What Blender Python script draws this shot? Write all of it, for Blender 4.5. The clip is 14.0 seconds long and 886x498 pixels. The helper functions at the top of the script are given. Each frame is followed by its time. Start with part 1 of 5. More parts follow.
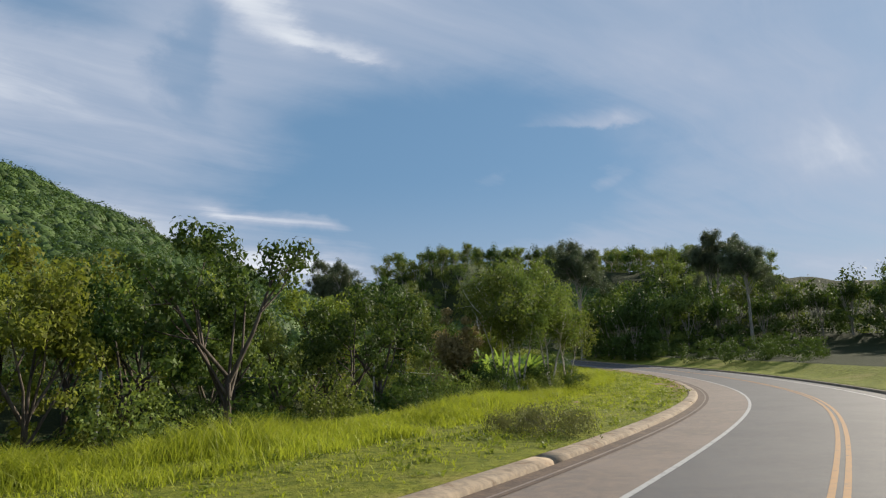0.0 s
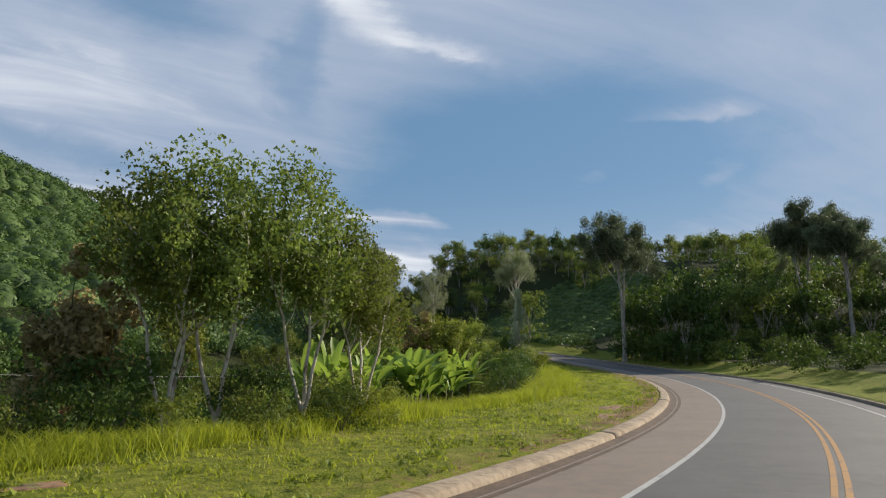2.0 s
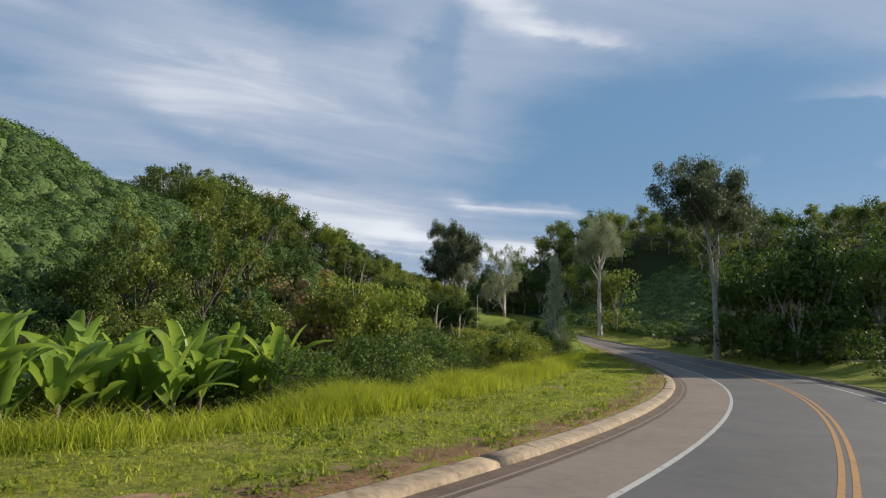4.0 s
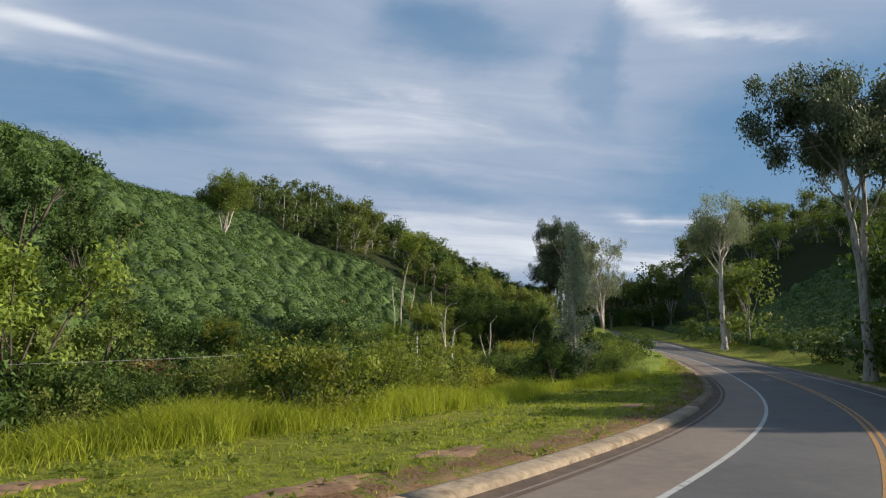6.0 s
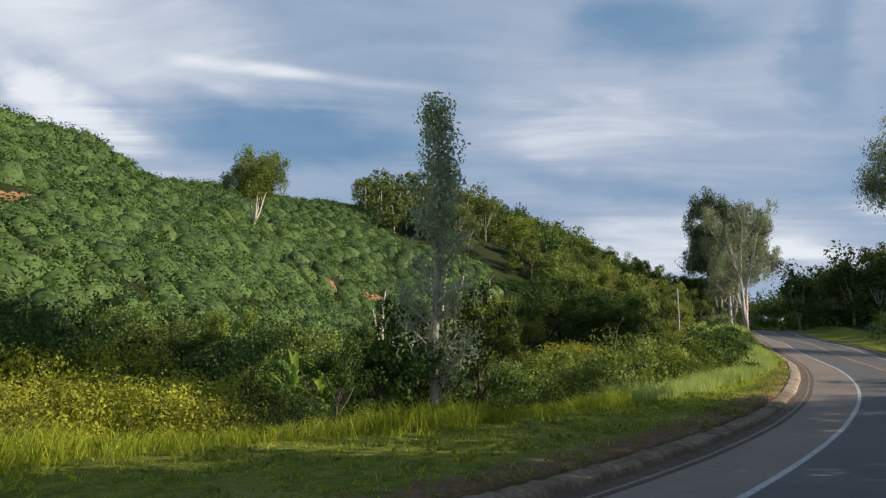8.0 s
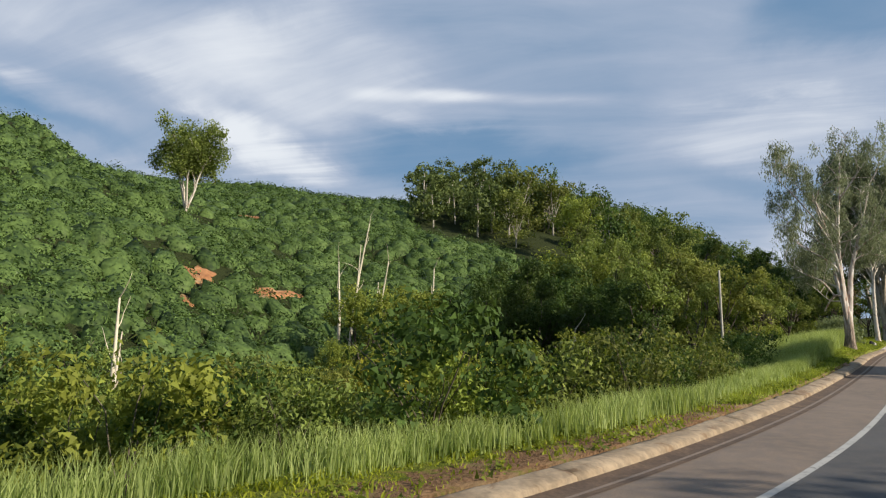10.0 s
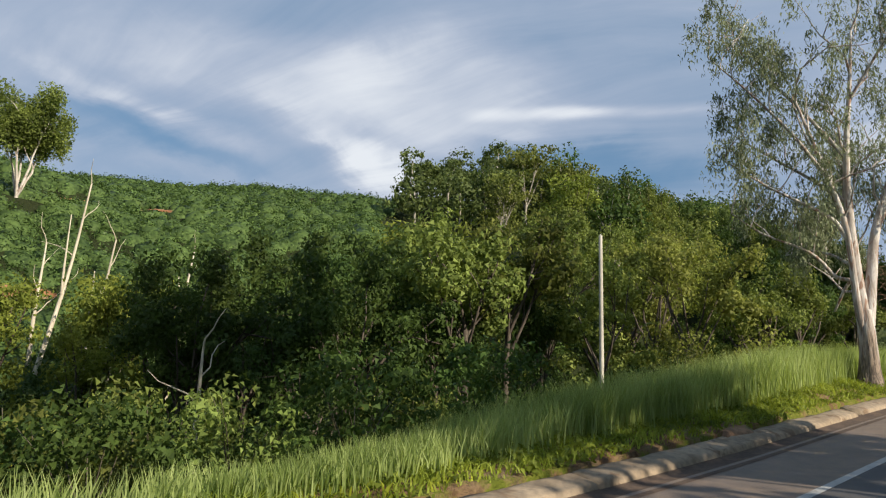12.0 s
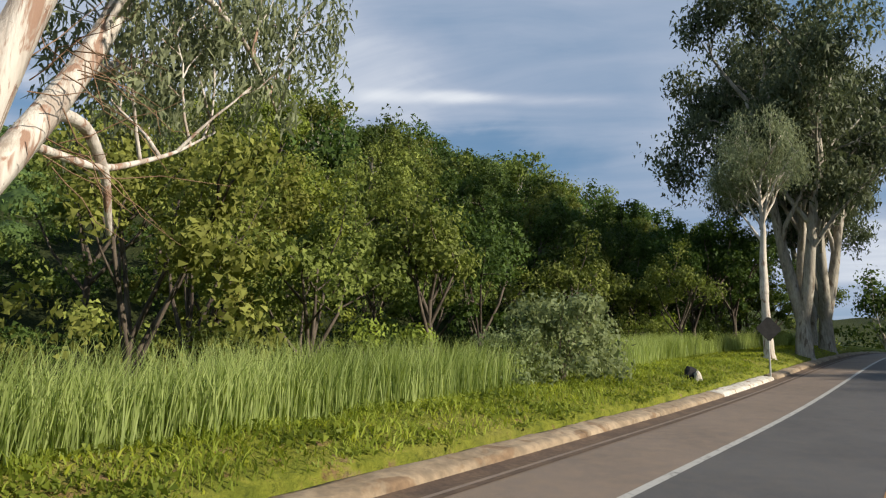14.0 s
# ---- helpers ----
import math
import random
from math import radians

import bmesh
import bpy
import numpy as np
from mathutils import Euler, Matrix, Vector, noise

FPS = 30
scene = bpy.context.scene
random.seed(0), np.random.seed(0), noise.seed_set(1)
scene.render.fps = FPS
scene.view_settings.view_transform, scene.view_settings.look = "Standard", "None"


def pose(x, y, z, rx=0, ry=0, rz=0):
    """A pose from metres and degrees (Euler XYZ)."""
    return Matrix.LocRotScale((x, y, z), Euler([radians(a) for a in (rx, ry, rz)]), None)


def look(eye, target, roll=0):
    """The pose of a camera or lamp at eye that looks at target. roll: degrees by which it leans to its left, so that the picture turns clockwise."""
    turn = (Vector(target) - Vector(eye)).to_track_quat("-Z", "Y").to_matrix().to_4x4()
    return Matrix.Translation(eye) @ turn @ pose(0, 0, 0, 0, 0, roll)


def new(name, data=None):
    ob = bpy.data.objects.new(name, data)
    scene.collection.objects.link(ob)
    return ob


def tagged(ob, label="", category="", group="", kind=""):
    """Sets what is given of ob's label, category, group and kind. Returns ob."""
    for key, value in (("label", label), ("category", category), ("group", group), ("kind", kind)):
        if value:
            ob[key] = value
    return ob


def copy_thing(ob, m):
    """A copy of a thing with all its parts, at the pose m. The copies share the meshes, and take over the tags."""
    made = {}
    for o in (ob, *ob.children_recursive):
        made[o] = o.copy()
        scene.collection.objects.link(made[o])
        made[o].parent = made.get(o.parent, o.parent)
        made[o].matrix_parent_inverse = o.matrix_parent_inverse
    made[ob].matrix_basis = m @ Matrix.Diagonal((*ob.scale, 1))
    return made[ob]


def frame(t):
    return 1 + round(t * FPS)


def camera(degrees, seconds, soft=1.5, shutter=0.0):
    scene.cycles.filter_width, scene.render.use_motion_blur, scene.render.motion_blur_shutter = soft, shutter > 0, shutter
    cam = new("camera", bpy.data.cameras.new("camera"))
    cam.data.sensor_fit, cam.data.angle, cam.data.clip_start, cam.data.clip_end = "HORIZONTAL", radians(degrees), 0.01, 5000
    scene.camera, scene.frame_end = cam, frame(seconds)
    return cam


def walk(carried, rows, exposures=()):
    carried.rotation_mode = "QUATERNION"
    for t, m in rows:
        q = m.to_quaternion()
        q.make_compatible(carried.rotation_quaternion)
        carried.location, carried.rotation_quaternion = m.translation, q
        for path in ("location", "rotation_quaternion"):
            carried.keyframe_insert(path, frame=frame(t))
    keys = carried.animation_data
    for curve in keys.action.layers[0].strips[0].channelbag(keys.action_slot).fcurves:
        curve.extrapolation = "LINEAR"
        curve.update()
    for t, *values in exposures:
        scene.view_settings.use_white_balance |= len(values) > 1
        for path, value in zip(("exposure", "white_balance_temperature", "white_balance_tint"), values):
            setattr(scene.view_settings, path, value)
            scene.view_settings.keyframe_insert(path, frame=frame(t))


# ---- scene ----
cam = camera(65.66, 14.0, 1.2)
PATH = [
    (0, (-1.094, 3.226, 0.388), (-2.141, 4.898, 0.716), -1.7),
    (0.5, (-1.127, 11.458, 0.289), (-2.228, 13.093, 0.622), -1.2),
    (1, (-1.3, 19.501, 0.227), (-2.476, 21.091, 0.527), -0.5),
    (1.5, (-1.615, 27.076, 0.198), (-2.841, 28.626, 0.503), -0.3),
    (2, (-2.146, 34.268, 0.187), (-3.425, 35.77, 0.513), -0.1),
    (2.5, (-3.019, 41.448, 0.17), (-4.398, 42.863, 0.479), 0.3),
    (3, (-4.315, 48.842, 0.136), (-5.751, 50.206, 0.411), 1.3),
    (3.5, (-6.003, 56.334, 0.106), (-7.497, 57.633, 0.391), 1.5),
    (4.2, (-8.953, 66.705, 0.109), (-10.545, 67.877, 0.412), 1.4),
    (4.75, (-11.735, 74.669, 0.162), (-13.4, 75.731, 0.479), 1.3),
    (5.4, (-15.564, 83.849, 0.281), (-17.305, 84.774, 0.615), 1.2),
    (6, (-19.631, 92.085, 0.446), (-21.435, 92.876, 0.794), 1.1),
    (6.5, (-23.422, 98.767, 0.614), (-25.279, 99.418, 0.968), 1.5),
    (7, (-27.589, 105.286, 0.792), (-29.492, 105.793, 1.143), 1.5),
    (7.5, (-32.151, 111.65, 0.967), (-34.091, 111.993, 1.312), 1.4),
    (8, (-37.147, 117.893, 1.17), (-39.101, 118.115, 1.533), 1.4),
    (8.6, (-43.766, 125.26, 1.502), (-45.729, 125.333, 1.875), 1.7),
    (9.25, (-51.548, 132.926, 1.986), (-53.508, 132.836, 2.37), 1.9),
    (9.9, (-59.656, 139.947, 2.586), (-61.601, 139.695, 2.979), 2.2),
    (10.5, (-67.157, 145.577, 3.228), (-69.075, 145.176, 3.631), 2.4),
    (11, (-73.336, 149.602, 3.814), (-75.219, 149.071, 4.226), 2.4),
    (11.5, (-79.537, 153.209, 4.427), (-81.398, 152.615, 4.852), 2.8),
    (12, (-85.817, 156.578, 5.056), (-87.669, 155.96, 5.489), 3.3),
    (12.5, (-92.076, 159.817, 5.713), (-93.944, 159.244, 6.141), 2.6),
    (13, (-98.184, 163.013, 6.419), (-100.077, 162.532, 6.85), 2.1),
    (13.5, (-104.154, 166.205, 7.149), (-106.066, 165.79, 7.565), 2.0),
    (14, (-110.109, 169.398, 7.849), (-112.046, 169.096, 8.246), 2.3),
]
walk(cam, [(t, look(eye, target, roll)) for t, eye, target, roll in PATH], exposures=[(0, 0.36), (14, 0.36)])


# ---------------------------------------------------------------- the lie of the road
# the road's line: seconds along it, x, y, and the height of the asphalt
KNOTS = [(-8, -2.2, -126, -0.7), (-3.5, -1.7, -54, -1.1), (-1.0, -1.36, -13.07, -1.58), (0.0, -1.09, 3.23, -1.87), (1.2, -1.41, 22.6, -2.05), (2.4, -2.81, 40.0, -2.08),
         (3.7, -6.78, 59.32, -2.16), (5.8, -18.22, 89.37, -1.87), (7.0, -27.59, 105.29, -1.47), (8.2, -39.28, 120.36, -0.99), (10.3, -64.67, 143.81, 0.75), (11.5, -79.54, 153.21, 2.17),
         (12.7, -94.54, 161.1, 3.73), (14.0, -110.11, 169.4, 5.59), (15.5, -128.41, 178.98, 7.32), (18, -159.6, 195.3, 10.9), (24, -232, 238, 15), (32, -330, 294, 18)]
KT = np.array([k[0] for k in KNOTS], float)
KP = np.array([k[1:] for k in KNOTS], float)


def second_derivatives():
    n, h = len(KT), np.diff(KT)
    a, b = np.eye(n), np.zeros((n, n))
    for i in range(1, n - 1):
        a[i, i - 1:i + 2] = h[i - 1], 2 * (h[i - 1] + h[i]), h[i]
        b[i, i - 1:i + 2] = 6 / h[i - 1], -6 / h[i - 1] - 6 / h[i], 6 / h[i]
    return np.linalg.solve(a, b) @ KP


KM = second_derivatives()


def road_point(t):
    """Places on the driver's line at the given seconds."""
    t = np.atleast_1d(np.asarray(t, float))
    i = np.clip(np.searchsorted(KT, t, side="right") - 1, 0, len(KT) - 2)
    h = (KT[i + 1] - KT[i])[:, None]
    a = (KT[i + 1] - t)[:, None] / h
    b = 1 - a
    return a * KP[i] + b * KP[i + 1] + ((a**3 - a) * KM[i] + (b**3 - b) * KM[i + 1]) * h**2 / 6


LINE_T = np.arange(-8, 32, 0.1)
LINE = road_point(LINE_T)
LINE_D = np.gradient(LINE[:, :2], axis=0)
LINE_D /= np.linalg.norm(LINE_D, axis=1)[:, None]


def lean(t, left):
    """How far the road's left side stands above its line: it leans where the bend runs out."""
    return np.interp(t, [9.5, 11.5, 15, 18], [0, 0.05, 0.05, 0.03]) * np.clip(left, -4, 6.6)


def beside(t, left):
    """x, y at so many metres to the left of the line at t seconds, and the road's height there."""
    p = road_point(t)
    d = road_point(np.asarray(t) + 0.02) - road_point(np.asarray(t) - 0.02)
    d = d[:, :2] / np.linalg.norm(d[:, :2], axis=1)[:, None]
    left = np.broadcast_to(np.asarray(left, float), (len(p),))
    return p[:, 0] - d[:, 1] * left, p[:, 1] + d[:, 0] * left, p[:, 2] + lean(np.atleast_1d(t), left)


def along(x, y):
    """Seconds along the line and metres to its left for places in the plan."""
    x, y = np.atleast_1d(np.asarray(x, float)), np.atleast_1d(np.asarray(y, float))
    best, left = np.empty(len(x)), np.empty(len(x))
    for k in range(0, len(x), 4000):
        s = slice(k, k + 4000)
        dx, dy = x[s, None] - LINE[None, :, 0], y[s, None] - LINE[None, :, 1]
        i = (dx * dx + dy * dy).argmin(1)
        r = np.arange(len(i))
        ex, ey = dx[r, i], dy[r, i]
        fwd = ex * LINE_D[i, 0] + ey * LINE_D[i, 1]
        side = np.sign(LINE_D[i, 0] * ey - LINE_D[i, 1] * ex)
        step = np.linalg.norm(LINE[np.minimum(i + 1, len(LINE) - 1)] - LINE[np.maximum(i - 1, 0)], axis=1) / 2 + 1e-6
        best[s] = LINE_T[i] + np.clip(fwd / step, -1, 1) * 0.1
        left[s] = side * np.sqrt(np.maximum(ex * ex + ey * ey - np.minimum(fwd * fwd, ex * ex + ey * ey), 0) + np.maximum(np.abs(fwd) - step, 0)**2)
    return best, left


def smooth(a, b, v):
    u = np.clip((v - a) / (b - a), 0, 1)
    return u * u * (3 - 2 * u)


def kerb_at(t):
    """Metres from the line to the foot of the near kerb."""
    return np.interp(t, [-8, 8, 9, 10.5, 11.5, 13, 14, 15.5, 32], [6.75, 6.7, 6.4, 6.4, 6.0, 5.85, 6.0, 6.2, 6.1])

# ---------------------------------------------------------------- world and sun
SUN_AZ, SUN_EL = radians(20), radians(26.5)
sun_way = Vector((math.sin(SUN_AZ) * math.cos(SUN_EL), math.cos(SUN_AZ) * math.cos(SUN_EL), math.sin(SUN_EL)))
sun = new("sun", bpy.data.lights.new("sun", "SUN"))
sun.data.energy, sun.data.angle, sun.data.color = 5.2, radians(0.6), (1.0, 0.9, 0.74)
sun.matrix_world = look(sun_way * 200, (0, 0, 0))


def math_node(nt, op, a, b=None, c=None):
    n = nt.nodes.new("ShaderNodeMath")
    n.operation = op
    for i, v in enumerate((a, b, c)):
        if v is None:
            continue
        if isinstance(v, (int, float)):
            n.inputs[i].default_value = v
        else:
            nt.links.new(v, n.inputs[i])
    return n.outputs[0]


def mix_node(nt, fac, a, b, kind="MIX"):
    n = nt.nodes.new("ShaderNodeMix")
    n.data_type, n.blend_type, n.clamp_factor = "RGBA", kind, True
    for i, v in ((0, fac), (6, a), (7, b)):
        if isinstance(v, (int, float)):
            n.inputs[i].default_value = v
        elif isinstance(v, tuple):
            n.inputs[i].default_value = (*v, 1)
        else:
            nt.links.new(v, n.inputs[i])
    return n.outputs[2]


def noise_node(nt, vec, scale, detail=4.0, rough=0.55, distort=0.0):
    n = nt.nodes.new("ShaderNodeTexNoise")
    n.inputs["Scale"].default_value, n.inputs["Detail"].default_value = scale, detail
    n.inputs["Roughness"].default_value, n.inputs["Distortion"].default_value = rough, distort
    if vec is not None:
        nt.links.new(vec, n.inputs["Vector"])
    return n.outputs[0]


def ramp_node(nt, fac, a, b):
    n = nt.nodes.new("ShaderNodeMapRange")
    n.interpolation_type = "SMOOTHSTEP"
    n.inputs[1].default_value, n.inputs[2].default_value = a, b
    nt.links.new(fac, n.inputs[0])
    return n.outputs[0]


def mapped(nt, vec, scale=(1, 1, 1), turn=0.0, shift=(0, 0, 0)):
    n = nt.nodes.new("ShaderNodeMapping")
    n.inputs["Scale"].default_value, n.inputs["Rotation"].default_value = scale, (0, 0, turn)
    n.inputs["Location"].default_value = shift
    nt.links.new(vec, n.inputs["Vector"])
    return n.outputs[0]


def make_world():
    w = bpy.data.worlds.new("sky")
    scene.world = w
    w.use_nodes = True
    nt = w.node_tree
    bg = nt.nodes["Background"]
    sky = nt.nodes.new("ShaderNodeTexSky")
    sky.sky_type, sky.sun_disc = "NISHITA", False
    sky.sun_elevation, sky.sun_rotation = SUN_EL, SUN_AZ
    sky.air_density, sky.dust_density, sky.ozone_density = 1.0, 0.6, 2.0
    tc = nt.nodes.new("ShaderNodeTexCoord")
    d = tc.outputs["Generated"]
    sep = nt.nodes.new("ShaderNodeSeparateXYZ")
    nt.links.new(d, sep.inputs[0])
    x, y, z = sep.outputs
    wob = noise_node(nt, mapped(nt, d, (1, 1, 2.2)), 5.0, 6, 0.6, 0.4)
    wob2 = noise_node(nt, mapped(nt, d, (1, 1, 2.2), 0, (5, 3, 1)), 5.0, 6, 0.6, 0.4)
    az = math_node(nt, "MULTIPLY", math_node(nt, "ARCTAN2", math_node(nt, "MULTIPLY", x, -1.0), y), 57.2958)
    el = math_node(nt, "MULTIPLY", math_node(nt, "ARCSINE", z), 57.2958)
    # the plan of the sky in degrees, with wavering edges
    az2 = math_node(nt, "ADD", az, math_node(nt, "MULTIPLY", math_node(nt, "SUBTRACT", wob, 0.5), 9.0))
    el2 = math_node(nt, "ADD", el, math_node(nt, "MULTIPLY", math_node(nt, "SUBTRACT", wob2, 0.5), 4.5))
    # cirrus on a flat sheet high above
    up = math_node(nt, "ADD", math_node(nt, "MAXIMUM", z, 0.0), 0.10)
    flat = nt.nodes.new("ShaderNodeCombineXYZ")
    nt.links.new(math_node(nt, "DIVIDE", x, up), flat.inputs[0])
    nt.links.new(math_node(nt, "DIVIDE", y, up), flat.inputs[1])
    bend = noise_node(nt, flat.outputs[0], 0.5, 3, 0.5)
    warp = nt.nodes.new("ShaderNodeVectorMath")
    warp.operation = "MULTIPLY_ADD"
    nt.links.new(flat.outputs[0], warp.inputs[0])
    warp.inputs[1].default_value = (1, 1, 1)
    wv = nt.nodes.new("ShaderNodeCombineXYZ")
    nt.links.new(bend, wv.inputs[0]), nt.links.new(bend, wv.inputs[1])
    nt.links.new(wv.outputs[0], warp.inputs[2])
    streak = noise_node(nt, mapped(nt, mapped(nt, warp.outputs[0], (1, 1, 1), radians(-68)), (0.4, 1.0, 1)), 0.9, 6, 0.55, 0.6)
    broad = noise_node(nt, mapped(nt, warp.outputs[0], (0.6, 0.8, 1), radians(-25), (3, 1, 0)), 0.7, 5, 0.55, 0.4)
    fine = noise_node(nt, mapped(nt, mapped(nt, warp.outputs[0], (1, 1, 1), radians(-76)), (0.25, 1.3, 1), 0, (1, 7, 0)), 2.4, 7, 0.62, 0.9)
    cover = math_node(nt, "ADD", math_node(nt, "MULTIPLY", streak, 0.62), math_node(nt, "MULTIPLY", broad, 0.42))
    cover = math_node(nt, "ADD", cover, math_node(nt, "MULTIPLY", math_node(nt, "SUBTRACT", fine, 0.5), 0.3))
    cover = math_node(nt, "ADD", cover, 0.24)
    ragged = math_node(nt, "MULTIPLY_ADD", fine, 2.2, -0.1)

    def spot(a, e, ra, re, power):
        """A broad patch: more cloud, or less."""
        da = math_node(nt, "DIVIDE", math_node(nt, "SUBTRACT", az2, a), ra)
        de = math_node(nt, "DIVIDE", math_node(nt, "SUBTRACT", el2, e), re)
        rr = math_node(nt, "SQRT", math_node(nt, "ADD", math_node(nt, "MULTIPLY", da, da), math_node(nt, "MULTIPLY", de, de)))
        return math_node(nt, "MULTIPLY", math_node(nt, "SUBTRACT", 1.0, ramp_node(nt, rr, 0.4, 1.35)), power)

    def stroke(a1, e1, a2, e2, width, power, below=1.0):
        """A streak of cloud from one place to another, sharper on its under side where below is less than 1."""
        la, le = a2 - a1, e2 - e1
        n2 = la * la + le * le
        pa, pe = math_node(nt, "SUBTRACT", az2 if width > 0.9 else az, a1), math_node(nt, "SUBTRACT", el2 if width > 0.9 else el, e1)
        u = math_node(nt, "ADD", math_node(nt, "MULTIPLY", pa, la / n2), math_node(nt, "MULTIPLY", pe, le / n2))
        ends = math_node(nt, "MULTIPLY", ramp_node(nt, u, -0.12, 0.22), math_node(nt, "SUBTRACT", 1.0, ramp_node(nt, u, 0.72, 1.12)))
        off = math_node(nt, "SUBTRACT", pe, math_node(nt, "MULTIPLY", u, le))
        over = math_node(nt, "SUBTRACT", 1.0, ramp_node(nt, off, 0.0, width))
        under = ramp_node(nt, off, -width * below, 0.0)
        body = math_node(nt, "MULTIPLY", math_node(nt, "MULTIPLY", over, under), ends)
        return math_node(nt, "MULTIPLY", math_node(nt, "MULTIPLY", body, ragged), power)

    for row in SKY_SPOTS:
        cover = math_node(nt, "ADD", cover, spot(*row))
    for row in SKY_STROKES:
        cover = math_node(nt, "ADD", cover, stroke(*row))
    # clearer towards the zenith
    cover = math_node(nt, "SUBTRACT", cover, math_node(nt, "MULTIPLY", ramp_node(nt, el, 34.0, 62.0), 0.22))
    veil = ramp_node(nt, cover, 0.42, 1.0)
    low = math_node(nt, "SUBTRACT", 1.0, ramp_node(nt, el, 2.0, 16.0))
    veil = math_node(nt, "MAXIMUM", veil, math_node(nt, "MULTIPLY", low, 0.55))
    core = ramp_node(nt, cover, 0.78, 1.15)
    cloud = mix_node(nt, core, (4.2, 4.75, 5.9), (7.6, 7.9, 8.3))
    blue = mix_node(nt, 0.75, sky.outputs[0], (1.25, 2.55, 4.2))
    nt.links.new(mix_node(nt, math_node(nt, "MULTIPLY", veil, 0.93), blue, cloud), bg.inputs["Color"])
    bg.inputs["Strength"].default_value = 0.087


# azimuth to the left of the y axis, elevation, half widths in degrees, and how much cloud it adds or clears
SKY_SPOTS = [(32, 16, 18, 7.5, -0.42), (66, 27, 8, 2.6, -0.2), (97, 18.8, 12, 2.2, -0.2), (100, 21, 9, 1.2, -0.1), (63, 11, 11, 3, 0.16), (53, 24, 2.2, 5, -0.14),
             (72, 20.5, 11, 2, 0.08), (90, 25.5, 12, 3, -0.06), (110, 25, 12, 5.5, 0.2), (125, 25, 14, 3.5, 0.14), (112, 19, 6, 4, 0.04), (139, 18.6, 8, 1.6, -0.12), (10, 23, 12, 4, 0.05), (86, 20, 8, 6, -0.06)]
# from azimuth and elevation to azimuth and elevation, half width, amount, and how soft the under side is
SKY_STROKES = [(52, 30, 43.5, 26, 2.4, 0.26, 0.9), (45.5, 26.4, 37, 24.2, 1.6, 0.24, 0.5), (25.5, 19.7, 13.5, 18.6, 1.4, 0.26, 0.35), (32.5, 13.2, 24, 16.4, 1.1, 0.2), (20, 14.0, 16, 15.4, 1.0, 0.16),
               (53, 13.3, 39.5, 10.8, 1.4, 0.26, 0.8), (60, 9.3, 38, 8.4, 1.8, 0.25), (84, 19.5, 50, 16.0, 3.0, 0.08), (80, 23, 56, 19, 1.8, 0.06), (80, 17.6, 58, 13.8, 1.4, -0.12),
               (107, 23.6, 95, 24.1, 0.8, 0.11), (100, 24.05, 82, 23.5, 0.8, 0.12), (119, 20.6, 107, 16.4, 2.2, 0.2), (126, 23.8, 106, 14.5, 2.8, 0.1), (143, 22.4, 122, 18, 1.6, 0.13), (137, 18.2, 118, 14.6, 1.3, 0.1),
               (142, 20.6, 124, 16.6, 1.1, -0.1), (104, 22, 92, 21.2, 1.1, 0.08)]
make_world()

# ---------------------------------------------------------------- materials


def material(name):
    m = bpy.data.materials.new(name)
    m.use_nodes = True
    nt = m.node_tree
    return m, nt, nt.nodes["Principled BSDF"]


def bumped(nt, bsdf, height, strength, dist):
    b = nt.nodes.new("ShaderNodeBump")
    b.inputs["Strength"].default_value, b.inputs["Distance"].default_value = strength, dist
    nt.links.new(height, b.inputs["Height"])
    nt.links.new(b.outputs[0], bsdf.inputs["Normal"])


def position(nt):
    return nt.nodes.new("ShaderNodeNewGeometry").outputs["Position"]


def leaf_material(name, dark, light, glow, gloss=0.45, translucent=0.3, vary=0.5, patches=0.45):
    """Leaves: two greens by leaf and by plant, light passing through."""
    m, nt, b = material(name)
    geo, info = nt.nodes.new("ShaderNodeNewGeometry"), nt.nodes.new("ShaderNodeObjectInfo")
    patch = noise_node(nt, geo.outputs["Position"], patches, 3)
    r = math_node(nt, "ADD", math_node(nt, "MULTIPLY", geo.outputs["Random Per Island"], 0.55), math_node(nt, "MULTIPLY", ramp_node(nt, patch, 0.35, 0.65), 0.45))
    col = mix_node(nt, r, tuple(0.6 * k for k in dark), tuple(1.08 * k for k in light))
    hue = nt.nodes.new("ShaderNodeHueSaturation")
    nt.links.new(col, hue.inputs["Color"])
    nt.links.new(math_node(nt, "MULTIPLY_ADD", info.outputs["Random"], 0.05 * vary, 0.5 - 0.025 * vary), hue.inputs["Hue"])
    nt.links.new(math_node(nt, "MULTIPLY_ADD", info.outputs["Random"], 0.6 * vary, 1 - 0.3 * vary), hue.inputs["Value"])
    nt.links.new(hue.outputs[0], b.inputs["Base Color"])
    b.inputs["Roughness"].default_value = gloss
    b.inputs["Specular IOR Level"].default_value = 0.12
    t = nt.nodes.new("ShaderNodeBsdfTranslucent")
    nt.links.new(mix_node(nt, 0.6, hue.outputs[0], glow), t.inputs["Color"])
    mx = nt.nodes.new("ShaderNodeMixShader")
    mx.inputs[0].default_value = translucent
    nt.links.new(b.outputs[0], mx.inputs[1]), nt.links.new(t.outputs[0], mx.inputs[2])
    nt.links.new(mx.outputs[0], nt.nodes["Material Output"].inputs["Surface"])
    return m


